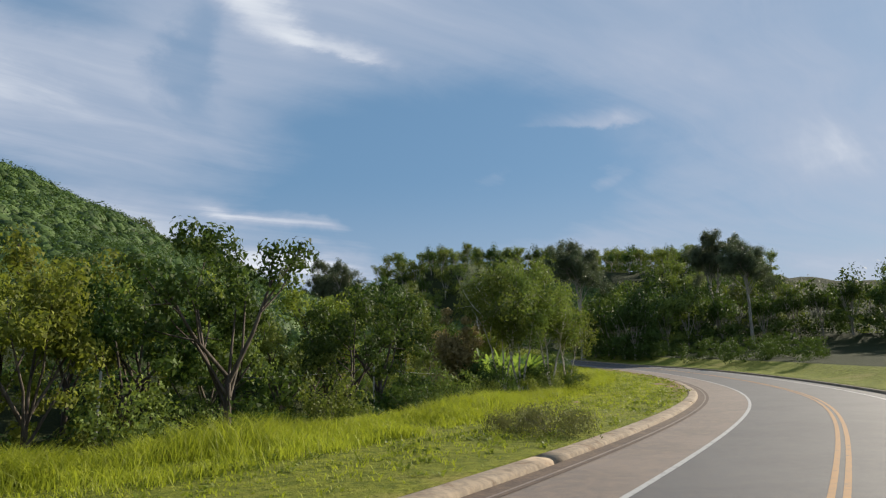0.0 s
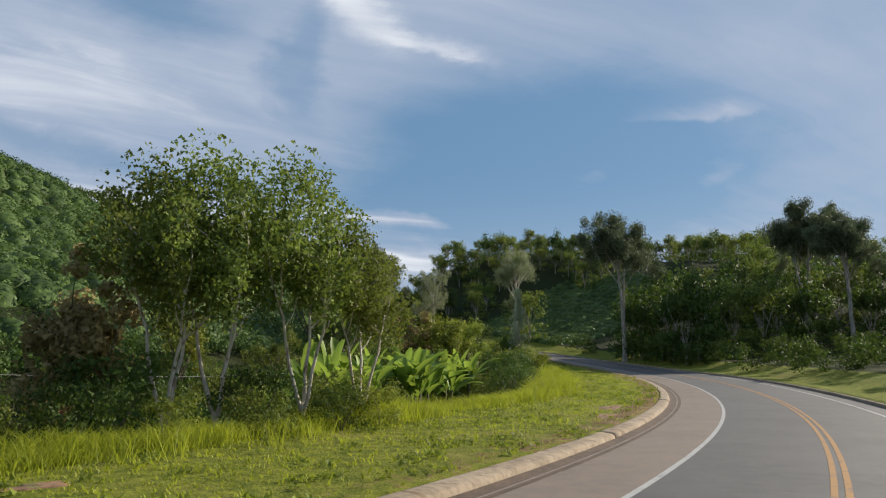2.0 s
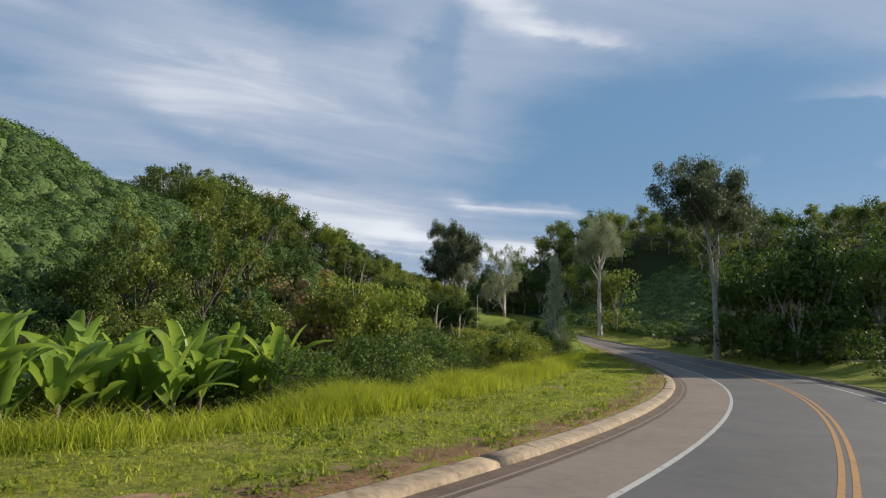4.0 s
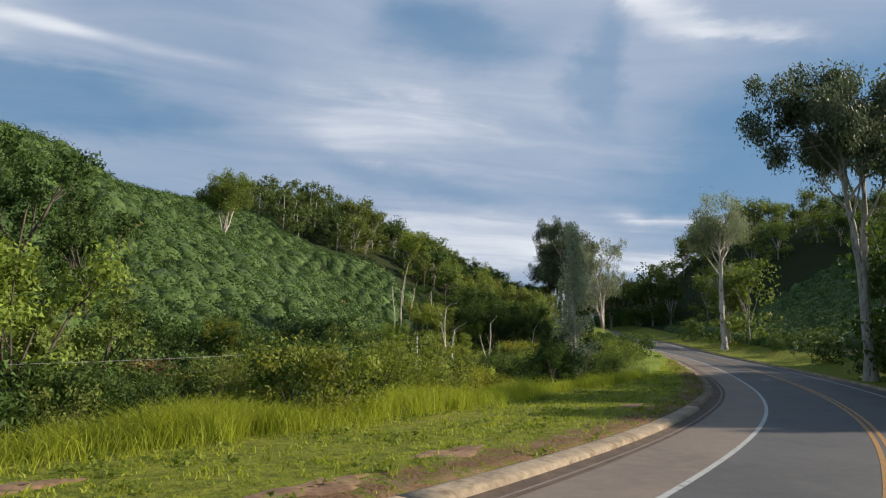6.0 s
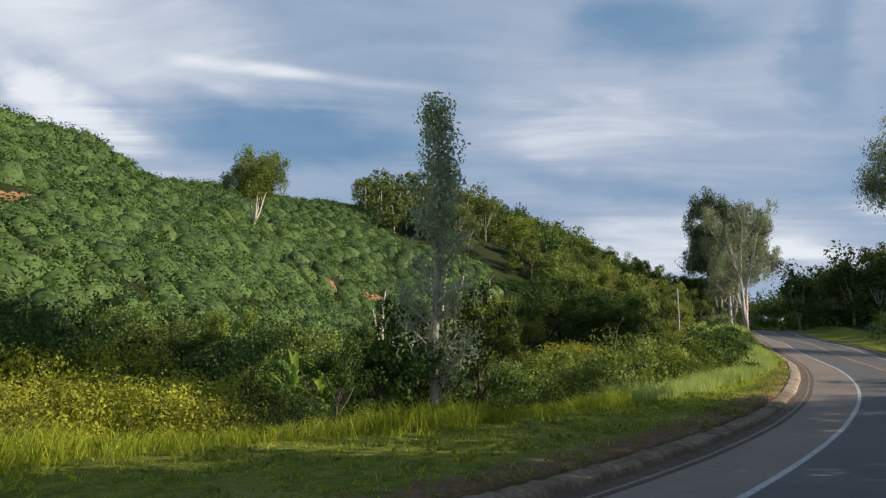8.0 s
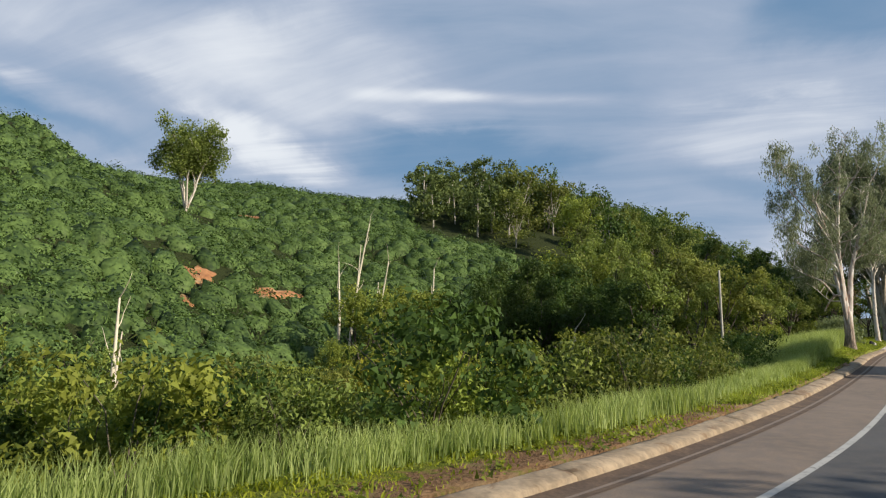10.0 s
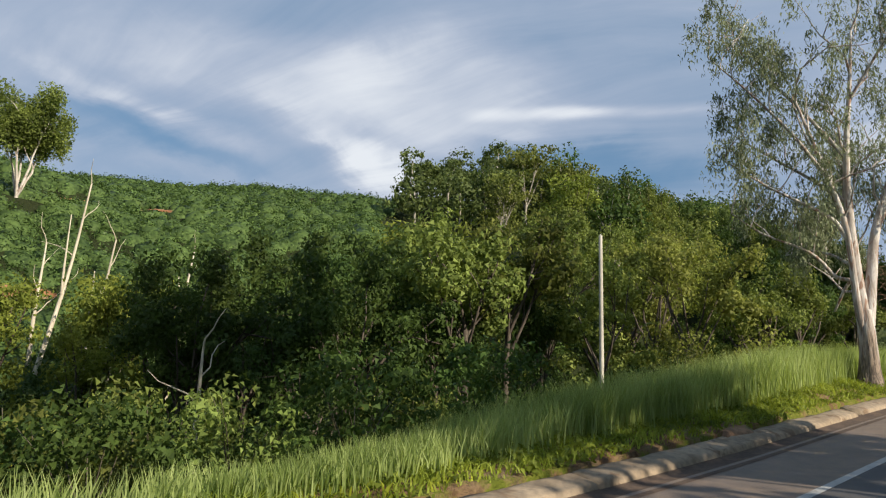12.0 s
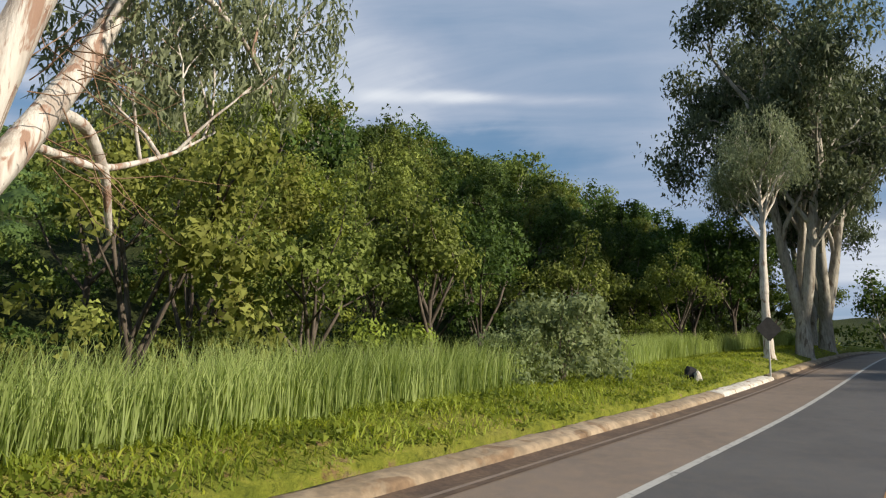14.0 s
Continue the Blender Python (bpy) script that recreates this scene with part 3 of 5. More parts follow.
def gum(seed, height=18.0, forks=2, fork_at=0.22, crown=5.0, per=60, radius=0.42, sigma=0.9, limbs=7, spread=0.55, dense=3, leaf=None, bark=None, size=(0.23, 0.075, 0.7), splay=0.17, ahead=0.3, first=0.62, low=0.6, droop=0.7):
    """An open gum tree: a pale trunk that forks low, long rising limbs, hanging leaves."""
    r = np.random.default_rng(seed)
    stem = trunk_line(r, height * fork_at, radius, 0.03, 7, 1.45)
    stem[1][-1] = radius * 0.78
    paths, tips = [stem], []
    foot = stem[0][-1]
    for k in range(forks):
        an = k * 2 * math.pi / forks + ahead
        h = height * (1 - fork_at) * (first + 0.1 * r.random())
        n = 8
        s = np.linspace(0, 1, n)
        out = np.array([math.cos(an), math.sin(an)]) * h * (splay if forks > 1 else 0.02) * (0.8 + 0.4 * r.random())
        pts = np.c_[foot[0] + out[0] * s**0.85 + r.normal(size=n) * 0.1 * s, foot[1] + out[1] * s**0.85 + r.normal(size=n) * 0.1 * s, foot[2] - 0.35 + h * s]
        rad = radius * (0.68 if forks > 1 else 0.8) * (1 - 0.72 * s)
        p2, t2 = grow(r, (pts, rad), limbs, crown * 0.8, radius * 0.3, dense, spread, 0.3, (2, 3), 0.16, 0.6, low)
        paths += p2
        tips += [t2, t2 - [0, 0, droop]]
    tips = np.concatenate(tips)
    sc = np.array([1, 1, height / tips[:, 2].max()])
    v, f = tubes([(p * sc, q) for p, q in paths], 6)
    lv, lf = leaves(r, blobs(r, tips * sc, per, sigma, 0.9)[0], size[0], size[1], size[2], 0.0)
    return mesh_data("trunk", v, f, bark or M_BARK_PALE, True), mesh_data("crown", lv, lf, leaf or M_LEAF_GUM)


def columnar(seed, height=15.0):
    r = np.random.default_rng(seed)
    t = trunk_line(r, height * 0.97, 0.2, 0.03, 9, 1.3)
    t[1][:] = np.linspace(0.2, 0.03, 9)
    paths, tips = [t], []
    for k in range(90):
        z = height * (0.06 + 0.92 * r.random())
        i = np.searchsorted(t[0][:, 2], z)
        p = np.array([np.interp(z, t[0][:, 2], t[0][:, 0]), np.interp(z, t[0][:, 2], t[0][:, 1]), z])
        an, ln = r.random() * 6.3, (0.6 + 1.0 * r.random()) * (1.2 - z / height)
        q = p + np.array([math.cos(an) * ln, math.sin(an) * ln, ln * 1.1])
        paths.append((np.array([p, (p + q) / 2 + [0, 0, -0.05], q]), np.array([0.04, 0.03, 0.012])))
        tips += [q, (p + q) / 2]
    v, f = tubes(paths, 5)
    lv, lf = leaves(r, blobs(r, tips, 46, 0.52, 1.2)[0], 0.16, 0.09, 0.4, 0.15)
    return mesh_data("trunk", v, f, M_BARK_GREY, True), mesh_data("crown", lv, lf, M_LEAF_PALE)


def shrub(seed, height=2.6, width=1.6, leaf=None, count=2050, size=0.135, stems=5, clumps=30):
    r = np.random.default_rng(seed)
    paths, tips = [], []
    for k in range(stems):
        an, out = r.random() * 6.3, width * (0.2 + 0.7 * r.random())
        s = np.linspace(0, 1, 5)[:, None]
        end = np.array([math.cos(an) * out, math.sin(an) * out, height * (0.55 + 0.4 * r.random())])
        pts = end * np.c_[s**1.3, s**1.3, s] + r.normal(size=(5, 3)) * 0.06 * s
        pts[0, 2] = -0.25
        paths.append((pts, np.linspace(0.022, 0.008, 5)))
    for k in range(clumps):
        an, el = r.random() * 6.3, r.random()
        rad = width * (0.25 + 0.75 * math.sqrt(r.random())) * math.sqrt(max(1 - el * el * 0.75, 0.1))
        tips.append([math.cos(an) * rad, math.sin(an) * rad, height * (0.12 + 0.78 * el)])
    v, f = tubes(paths, 4)
    lv, lf = leaves(r, blobs(r, tips, count // clumps, width * 0.34, 0.75), size, size * 0.64, 0.15, 0.4)
    return mesh_data("stem", v, f, M_STEM, True), mesh_data("foliage", lv, lf, leaf or M_LEAF_SHRUB)


def banana_blade(r, foot, heading, length, lean, width):
    """One banana leaf: a stalk and a long paddle blade that leans out and bends over at the tip, torn along its edge."""
    n = 10
    s = np.linspace(0, 1, n)
    bend = lean + (0.2 + 1.3 * r.random() ** 1.5) * s**2.0
    step = length / (n - 1)
    d = np.array([math.cos(heading), math.sin(heading), 0.0])
    side = np.array([-math.sin(heading), math.cos(heading), 0.0])
    rib = foot + np.cumsum(d * np.sin(bend)[:, None] * step + np.array([0, 0, 1.0]) * np.cos(bend)[:, None] * step, 0)
    w = width * np.clip(np.sin(np.clip((s - 0.18) / 0.84, 0, 1) ** 0.8 * math.pi), 0, 1) ** 0.42 * (0.82 + 0.3 * r.random(n)) + 0.018
    nrm = np.c_[-np.cos(bend)[:, None] * d[None, :2], np.sin(bend)]
    v = np.concatenate([rib, rib + side * w[:, None] * 0.93 + nrm * w[:, None] * 0.35, rib - side * w[:, None] * 0.93 + nrm * w[:, None] * 0.35])
    i = np.arange(n - 1)
    f = np.concatenate([np.stack([i, i + 1, n + i + 1, n + i], 1), np.stack([i + 1, i, 2 * n + i, 2 * n + i + 1], 1)])
    return v, f


def banana(seed, height=3.0):
    """A banana plant: a thick soft stem, and each leaf a mesh of its own."""
    r = np.random.default_rng(seed)
    sv, sf = tubes([(np.c_[r.normal(size=4) * 0.03, r.normal(size=4) * 0.03, np.linspace(-0.3, height * 0.4, 4)], np.linspace(0.13, 0.07, 4))], 7)
    blades = []
    for k in range(11):
        v, f = banana_blade(r, np.array([0, 0, height * (0.2 + 0.25 * r.random())]), k * 2.4 + 1.4 * r.random(), height * (0.45 + 0.35 * r.random()), 0.05 + 0.95 * r.random() ** 1.5, height * (0.062 + 0.035 * r.random()))
        blades.append(mesh_data("leaf", v, f, M_LEAF_BANANA, True))
    return mesh_data("stem", sv, sf, M_STEM, True), blades


def dead_tree(seed, height, lean, fork=0.0):
    """A bare crooked trunk that leans, with a second stem where it forks, and stubs of limbs."""
    r = np.random.default_rng(seed)
    z = np.linspace(0, 1, 12)
    bow = np.sin(z * np.pi * 1.5 + seed) * 0.03 * height
    pts = np.c_[z * lean[0] + bow, z * lean[1] + bow * 0.6, -0.5 + z * (height + 0.5)]
    paths = [(pts, np.interp(z, [0, 1], [0.15, 0.04]))]
    if fork:
        k = int(fork * 11)
        p = pts[k]
        q = np.linspace(0, 1, 7)[:, None]
        side = np.array([lean[1], -lean[0], 0]) / (np.hypot(*lean) + 0.1)
        paths.append((p + side * 1.1 * q**0.7 + np.array([-0.3, -0.2, height * (0.9 - fork)]) * q, np.linspace(0.075, 0.025, 7)))
    more, _ = grow(r, paths[0], 4, 1.5, 0.04, 1, 0.8, 0.3, (0, 1), 0.25, 0.8, 0.7)
    v, f = tubes(paths + more[1:], 6)
    return mesh_data("trunk", v, f, M_DEADWOOD, True)


class Kind:
    """A kind of plant, built once and copied: a base with its stem and foliage under it."""

    def __init__(self, name, stem, foliage, label, category, group):
        self.first, self.args = None, (name, stem, foliage, label, category, group)

    def put(self, x, y, z, size=1.0, turn=None, tall=1.0, label=""):
        m = pose(x, y, z, 0, 0, rng.random() * 360 if turn is None else turn) @ Matrix.Diagonal((size, size, size * tall, 1))
        if self.first is None:
            name, stem, foliage, text, category, group = self.args
            ob = new(name)
            tagged(ob, text, category, group)
            part(stem.name.split(".")[0], stem, ob)
            for f in foliage if isinstance(foliage, list) else [foliage]:
                part(f.name.split(".")[0], f, ob)
            ob.matrix_basis = m
            self.first = ob
        else:
            scale = Vector(self.first.scale)
            ob = copy_thing(self.first, m @ Matrix.Diagonal((1 / scale.x, 1 / scale.y, 1 / scale.z, 1)))
        return tagged(ob, label)


# ---------------------------------------------------------------- ground, road and kerbs
EDGE_L, EDGE_R = 3.97, -2.5


def verge_width(t):
    """Metres from the line to where the mown verge ends."""
    return np.interp(t, [-8, 4, 5, 6, 8.3, 9.0, 10, 11, 12, 12.7, 13.3, 14, 14.6, 15.3, 16.5], [16.2, 15.8, 14, 15.3, 16.2, 14, 10.6, 8.4, 8.0, 8.0, 7.9, 8.4, 8.9, 10, 12])


def height_at(x, y):
    """The ground's height."""
    x, y = np.atleast_1d(np.asarray(x, float)), np.atleast_1d(np.asarray(y, float))
    t, left = along(x, y)
    base = road_point(np.clip(t, -8, 32))[:, 2] + lean(t, left)
    bump = 0.5 * np.sin(x * 0.11 + 1.3) * np.sin(y * 0.13) + 0.25 * np.sin(x * 0.31 + y * 0.22)
    far = smooth(25, 70, np.abs(left))
    w = verge_width(t)
    foot = np.interp(t, [-8, 3, 7, 9.5, 11, 12, 13, 14, 15, 17, 20], [29, 28, 27, 25.5, 30, 34, 34, 29, 25, 21, 16])
    dip = -np.interp(t, [-8, 3, 8, 10, 12, 14, 18], [1.2, 1.2, 1.4, 2.0, 2.6, 1.6, 0.8])
    steep = np.interp(t, [-8, 2, 5, 8, 11, 12, 13, 14, 17], [0.38, 0.4, 0.465, 0.485, 0.515, 0.56, 0.55, 0.46, 0.58])
    rise = np.maximum(steep * (left - foot), 0)
    knee = np.interp(t, [11.4, 12.8, 14.2, 15.6, 17, 19], [70, 18, 16, 14, 19, 40])
    rise = np.where(rise < knee, rise, knee + (rise - knee) * 0.63)
    cap = np.interp(t, [-8, 0, 3, 6, 9, 11.3, 13, 15, 17, 19, 24], [24, 25, 35, 54, 64, 64, 56, 48, 36, 36, 24])
    rise = cap * (1 - np.exp(-(rise / cap) - 0.75 * (rise / cap) ** 2.5))
    lefts = 0.13 + np.interp(t, [11.2, 13, 13.8, 14.6], [0.02, 0.15, 0.3, 0.3]) * np.clip(left - kerb_at(t) - 0.3, 0, 1.7) + dip * smooth(w - 1, w + 9, left) + rise
    hill = np.interp(t, [-8, 6, 9, 12.5, 18, 26], [2, 2, 5, 23, 26, 16])
    rights = 0.1 + hill * smooth(9, 85, -left) + 1.0 * smooth(6, 12, -left)
    rel = np.where(left > 0, lefts, rights)
    ground = base + rel + bump * (0.06 + 2.2 * far) * smooth(7, 14, np.abs(left))
    # a wooded ridge on the far side of the road, past the bend
    crest = np.interp(x, [-270, -201, -152, -89, -55, -10], [22, 42, 43, 32, 21, 6])
    ridge = crest * np.exp(-((262 - np.minimum(y, 262)) / 50) ** 2)
    return ground + np.maximum(ridge - ground, 0) * smooth(12, 50, -left)


def sheet(rows, cols):
    i, j = np.meshgrid(np.arange(rows - 1), np.arange(cols - 1), indexing="ij")
    a = (i * cols + j).ravel()
    return np.stack([a, a + 1, a + cols + 1, a + cols], 1)


# bare red earth on the slope: x, y, half length along the rows and half width up the slope
BARE = [(-112.4, 113.8, 1.5, 1.3), (-108.8, 115.3, 1.0, 0.7), (-116.4, 118.5, 2.8, 0.75), (-147.3, 101.3, 2.2, 0.9), (-138.5, 97.2, 3.8, 0.6), (-92.5, 91.0, 3.2, 1.0)]


def slope_way(x, y):
    """Unit steps along the rows and up the slope at a place in the plan."""
    t, _ = along(x, y)
    d = road_point(t + 0.05)[0, :2] - road_point(t - 0.05)[0, :2]
    d /= np.hypot(*d)
    return d, np.array([-d[1], d[0]])


# worn earth on the verge, likewise
WORN = [(-31.1, 94.9, 1.3, 0.45), (-34.1, 98.8, 1.1, 0.5), (-32.9, 90.6, 0.8, 0.4), (-18.0, 65.4, 1.5, 0.45), (-15.9, 60.7, 1.2, 0.35), (-15.5, 39.1, 0.6, 0.3), (-102.5, 157.8, 0.9, 0.3), (-110.0, 161.0, 1.6, 0.35), (-111.8, 162.2, 0.9, 0.25), (-44.4, 112.1, 1.2, 0.4)]


def build_bare_earth():
    for k, (x, y, a, b) in enumerate(BARE + WORN):
        low = k >= len(BARE)
        row, up = slope_way(x, y)
        an = np.linspace(0, 2 * np.pi, 41)[:-1]
        edge = 1 + 0.22 * np.sin(an * 3 + k) + 0.14 * np.sin(an * 7 + 2 * k) + 0.08 * np.sin(an * 13 + k)
        rings = np.linspace(0.12, 1.25, 8)
        px = np.array([x, y]) + (rings[:, None] * edge * np.cos(an) * a)[..., None] * row + (rings[:, None] * edge * np.sin(an) * b)[..., None] * up
        px = px.reshape(-1, 2)
        lift = np.repeat(np.interp(rings, [0, 0.9, 1.25], [0.03, 0.025, -0.06] if low else [0.16, 0.12, -0.25]), len(an)) + (0.008 if low else 0.05) * np.sin(px[:, 0] * 5) * np.sin(px[:, 1] * 6)
        v = np.c_[px, height_at(px[:, 0], px[:, 1]) + lift]
        i = np.arange(40)
        j = (i + 1) % 40
        f = np.concatenate([np.stack([m * 40 + i, m * 40 + j, (m + 1) * 40 + j, (m + 1) * 40 + i], 1) for m in range(7)])
        tagged(new("bare_earth", mesh_data("bare_earth", v, [f, i[None, ::-1].copy()[:, ::-1]], M_WORN_EARTH if low else M_RED_EARTH, True)), "patch of worn brown earth in the verge grass" if low else "bare red earth between the coffee rows", "bare earth", kind="structure")


def build_ground():
    """One sheet: fine strips along the road, a field of two-metre cells, and rings out to the horizon."""
    ts = np.arange(-8, 24.01, 0.07)
    cross = np.r_[-16:-3.9:0.8, -3.88, 0.56, 0.62, 1, 1.5:19:0.55]
    pts = []
    for c in cross:
        x, y, z = beside(ts, c if c < 0 else c + kerb_at(ts))
        h = height_at(x, y)
        if -3.9 < c < 0.57:
            h = z - 0.25 if c < 0 else z - 0.15
        pts.append(np.c_[x, y, h])
    v1 = np.stack(pts, 1).reshape(-1, 3)
    f1 = sheet(len(ts), len(cross))
    f1 = f1[:, ::-1]
    gx, gy = np.arange(-420, 141, 3.2), np.arange(-150, 431, 3.2)
    X, Y = np.meshgrid(gx, gy, indexing="ij")
    t, left = along(X.ravel(), Y.ravel())
    Z = height_at(X.ravel(), Y.ravel())
    inner = (left > -13) & (left < 23) & (t > -7.5) & (t < 23.5)
    Z = np.where(inner, Z - 0.8, np.where((left > -16.5) & (left < 26.5), Z - 0.06, Z))
    v2 = np.c_[X.ravel(), Y.ravel(), Z]
    f2 = sheet(len(gx), len(gy))
    keep = ~inner[f2].all(1)
    f2 = f2[keep][:, ::-1]
    # far rings
    an = np.linspace(0, 2 * np.pi, 97)[:-1]
    rv = []
    for k, rad in enumerate((330, 600, 1200, 2500, 4500)):
        px, py = -140 + rad * np.cos(an), 140 + rad * np.sin(an)
        hz = height_at(np.clip(px, -420, 140), np.clip(py, -150, 430))
        rv.append(np.c_[px, py, hz * (1, 0.7, 0.4, 0.2, 0)[k] - (1.5 if k == 0 else 0)])
    v3 = np.concatenate(rv)
    i = np.arange(96)
    j = (i + 1) % 96
    f3 = np.concatenate([np.stack([k * 96 + i, k * 96 + j, (k + 1) * 96 + j, (k + 1) * 96 + i], 1) for k in range(4)])[:, ::-1]
    verts = np.concatenate([v1, v2, v3])
    faces = np.concatenate([f1, f2 + len(v1), f3 + len(v1) + len(v2)])
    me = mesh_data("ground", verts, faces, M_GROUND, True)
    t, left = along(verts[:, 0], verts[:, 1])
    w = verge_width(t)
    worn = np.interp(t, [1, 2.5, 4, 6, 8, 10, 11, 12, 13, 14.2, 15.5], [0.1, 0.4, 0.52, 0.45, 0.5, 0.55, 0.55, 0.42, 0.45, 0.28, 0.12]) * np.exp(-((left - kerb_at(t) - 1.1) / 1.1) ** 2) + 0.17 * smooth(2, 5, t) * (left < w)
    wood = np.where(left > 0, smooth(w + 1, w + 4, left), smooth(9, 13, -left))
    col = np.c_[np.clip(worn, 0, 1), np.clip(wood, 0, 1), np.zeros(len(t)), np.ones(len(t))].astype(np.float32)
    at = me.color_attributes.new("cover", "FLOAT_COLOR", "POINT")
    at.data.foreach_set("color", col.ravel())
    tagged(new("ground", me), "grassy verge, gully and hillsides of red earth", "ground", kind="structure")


def ribbon(name, t0, t1, left, lift, mat, label, category, step=0.05, kind="structure"):
    """A strip along the road between offsets to the left, at heights over the asphalt; offsets past 4.95 m go with the kerb."""
    ts = np.arange(t0, t1 + 1e-6, step)
    pts = []
    for c, h in zip(left, lift):
        x, y, z = beside(ts, (c - (0.36 * smooth(9.5, 11.5, ts) if c > 3 else 0)) if c < 4.95 else kerb_at(ts) + c - 6.6)
        pts.append(np.c_[x, y, z + h])
    ob = new(name, mesh_data(name, np.stack(pts, 1).reshape(-1, 3), sheet(len(ts), len(left))[:, ::-1], mat, True))
    return tagged(ob, label, category, kind=kind)


def build_road():
    ribbon("road", -8, 24, (-3.75, -2.5, 0.75, 3.98), (-0.06, -0.02, 0.03, 0.0), M_ROAD, "worn grey asphalt two-lane road curving uphill", "road")
    ribbon("shoulder", -8, 24, (3.96, 4.9, 6.2), (-0.001, -0.02, -0.05), M_SHOULDER, "dusty brown paved shoulder beside the edge line", "road shoulder")
    ribbon("gutter", -8, 24, (5.95, 6.4, 6.65), (-0.035, -0.07, -0.03), M_GUTTER, "dark brown gutter along the kerb", "gutter")
    ribbon("edge_line", -8, 24, (EDGE_L - 0.07, EDGE_L + 0.07), (0.005, 0.005), M_WHITE, "worn white painted edge line", "road marking")
    ribbon("far_edge_line", -8, 24, (EDGE_R - 0.07, EDGE_R + 0.07), (-0.013, -0.013), M_WHITE, "worn white painted line on the far edge", "road marking")
    for c in (0.63, 0.86):
        ribbon("centre_line", -8, 24, (c - 0.06, c + 0.06), (0.035, 0.035), M_YELLOW, "double yellow painted centre line", "road marking")
    ribbon("far_kerb", -8, 24, (-3.75, -3.77, -3.91, -4.05), (-0.1, 0.1, 0.12, -0.1), M_KERB, "low dusty concrete kerb on the far side", "kerb")


def build_kerb():
    """The near kerb: long sloping concrete lengths, some cracked, sunk or knocked out of line."""
    root = tagged(new("kerb"), "sloping dusty tan concrete kerb beside a grass verge", "kerb", kind="structure")
    r = np.random.default_rng(5)
    t = -2.0
    while t < 20:
        late = t > 10
        dt = 0.3 + 0.35 * r.random() if late else (0.25 + 0.3 * r.random() if t > 6.6 else 0.9 + 0.9 * r.random())
        gap = 0.0008 if late else 0.0002
        n_t = 16 if late else 24
        ts = np.linspace(t + gap, t + dt - gap, n_t)
        sink, shove = (-0.02 * r.random(), 0.012 * r.normal()) if late else (-0.004 * r.random(), 0.002 * r.normal())
        white = 11.8 < t < 11.93 or 15.6 < t < 15.9
        crusted = 6.8 < t < 9.8
        if crusted:
            sink, shove = -0.05 * r.random(), 0.05 * r.normal()
        prof = [(-0.04, -0.12), (0.0, -0.03), (0.03, 0.05), (0.09, 0.085), (0.2, 0.105), (0.36, 0.118), (0.5, 0.125), (0.57, 0.115), (0.6, -0.15)]
        pts = []
        for c, h in prof:
            x, y, z = beside(ts, kerb_at(ts) + c + shove)
            pts.append(np.c_[x, y, z + h + sink + (0.02 if crusted else 0.012 if late else 0.003) * r.normal(size=n_t) * (h > 0)])
        v = np.stack(pts, 1).reshape(-1, 3)
        n = len(prof)
        f = [sheet(n_t, n)[:, ::-1], np.array([list(range(n)), [(n_t - 1) * n + i for i in reversed(range(n))]])]
        part("kerb_stone", mesh_data("kerb_stone", v, f, M_KERB_WHITE if white else M_KERB_EARTH if crusted else M_KERB), root)
        t += dt + (0.04 if late and r.random() < 0.06 else 0)


build_ground()
build_bare_earth()
build_road()
build_kerb()

# ---------------------------------------------------------------- planting
K_TREES = [Kind("tree", *broadleaf(11 + i, 9, 3.4 + 0.4 * i, leaf=(M_LEAF_WOOD, M_LEAF_SHRUB, M_LEAF_WOOD)[i], bare=(0.34, 0.18, 0.26)[i], skirt=(0, 14, 6)[i]), "leafy green roadside tree in a thicket", "tree", "thicket trees") for i in range(3)]
K_LIT = [Kind("tree", *broadleaf(27 + i, 9, 3.7, leaf=M_LEAF_LIT, bare=0.2, skirt=14), "sunlit yellow-green tree at the edge of the wood", "tree", "thicket trees") for i in range(2)]
K_DARK = [Kind("tree", *broadleaf(21 + i, 9, 3.8, leaf=M_LEAF_DARK, bare=0.24, skirt=5), "dense dark green tree with a rounded crown", "tree", "dark trees") for i in range(2)]
K_WOODS = [Kind("woodland_tree", *broadleaf(31 + i, 12, 4.4, M_BARK_GREY, (M_LEAF_DARK, M_LEAF_WOOD, M_LEAF_DARK)[i], 27, 0.52, (0.34, 0.16, 0.12)[i], 1.7, (6, 20, 22)[i]), "tall woodland tree with a pale trunk and dark crown", "tree", "woodland trees") for i in range(3)]
K_SHRUBS = [Kind("shrub", *shrub(41 + i, 2.6, 1.7, (M_LEAF_SHRUB, M_LEAF_WOOD, M_LEAF_DARK)[i]), ("bright green leafy shrub in the thicket", "mid-green leafy shrub in the thicket", "dark green leafy shrub in the thicket")[i], "shrub", "thicket shrubs") for i in range(3)]
K_YELLOW = Kind("shrub", *shrub(51, 2.4, 1.9, M_LEAF_YELLOW, 4400, 0.1, 9, 40), "yellow-green feathery shrub beside the verge", "shrub", "yellow shrubs")
K_CREEPER = Kind("creeper_mound", *shrub(52, 1.2, 2.6, M_LEAF_MOUND, 4600, 0.1, 9, 50), "low brown-green mound of creeper on the verge", "creeper", "creepers")
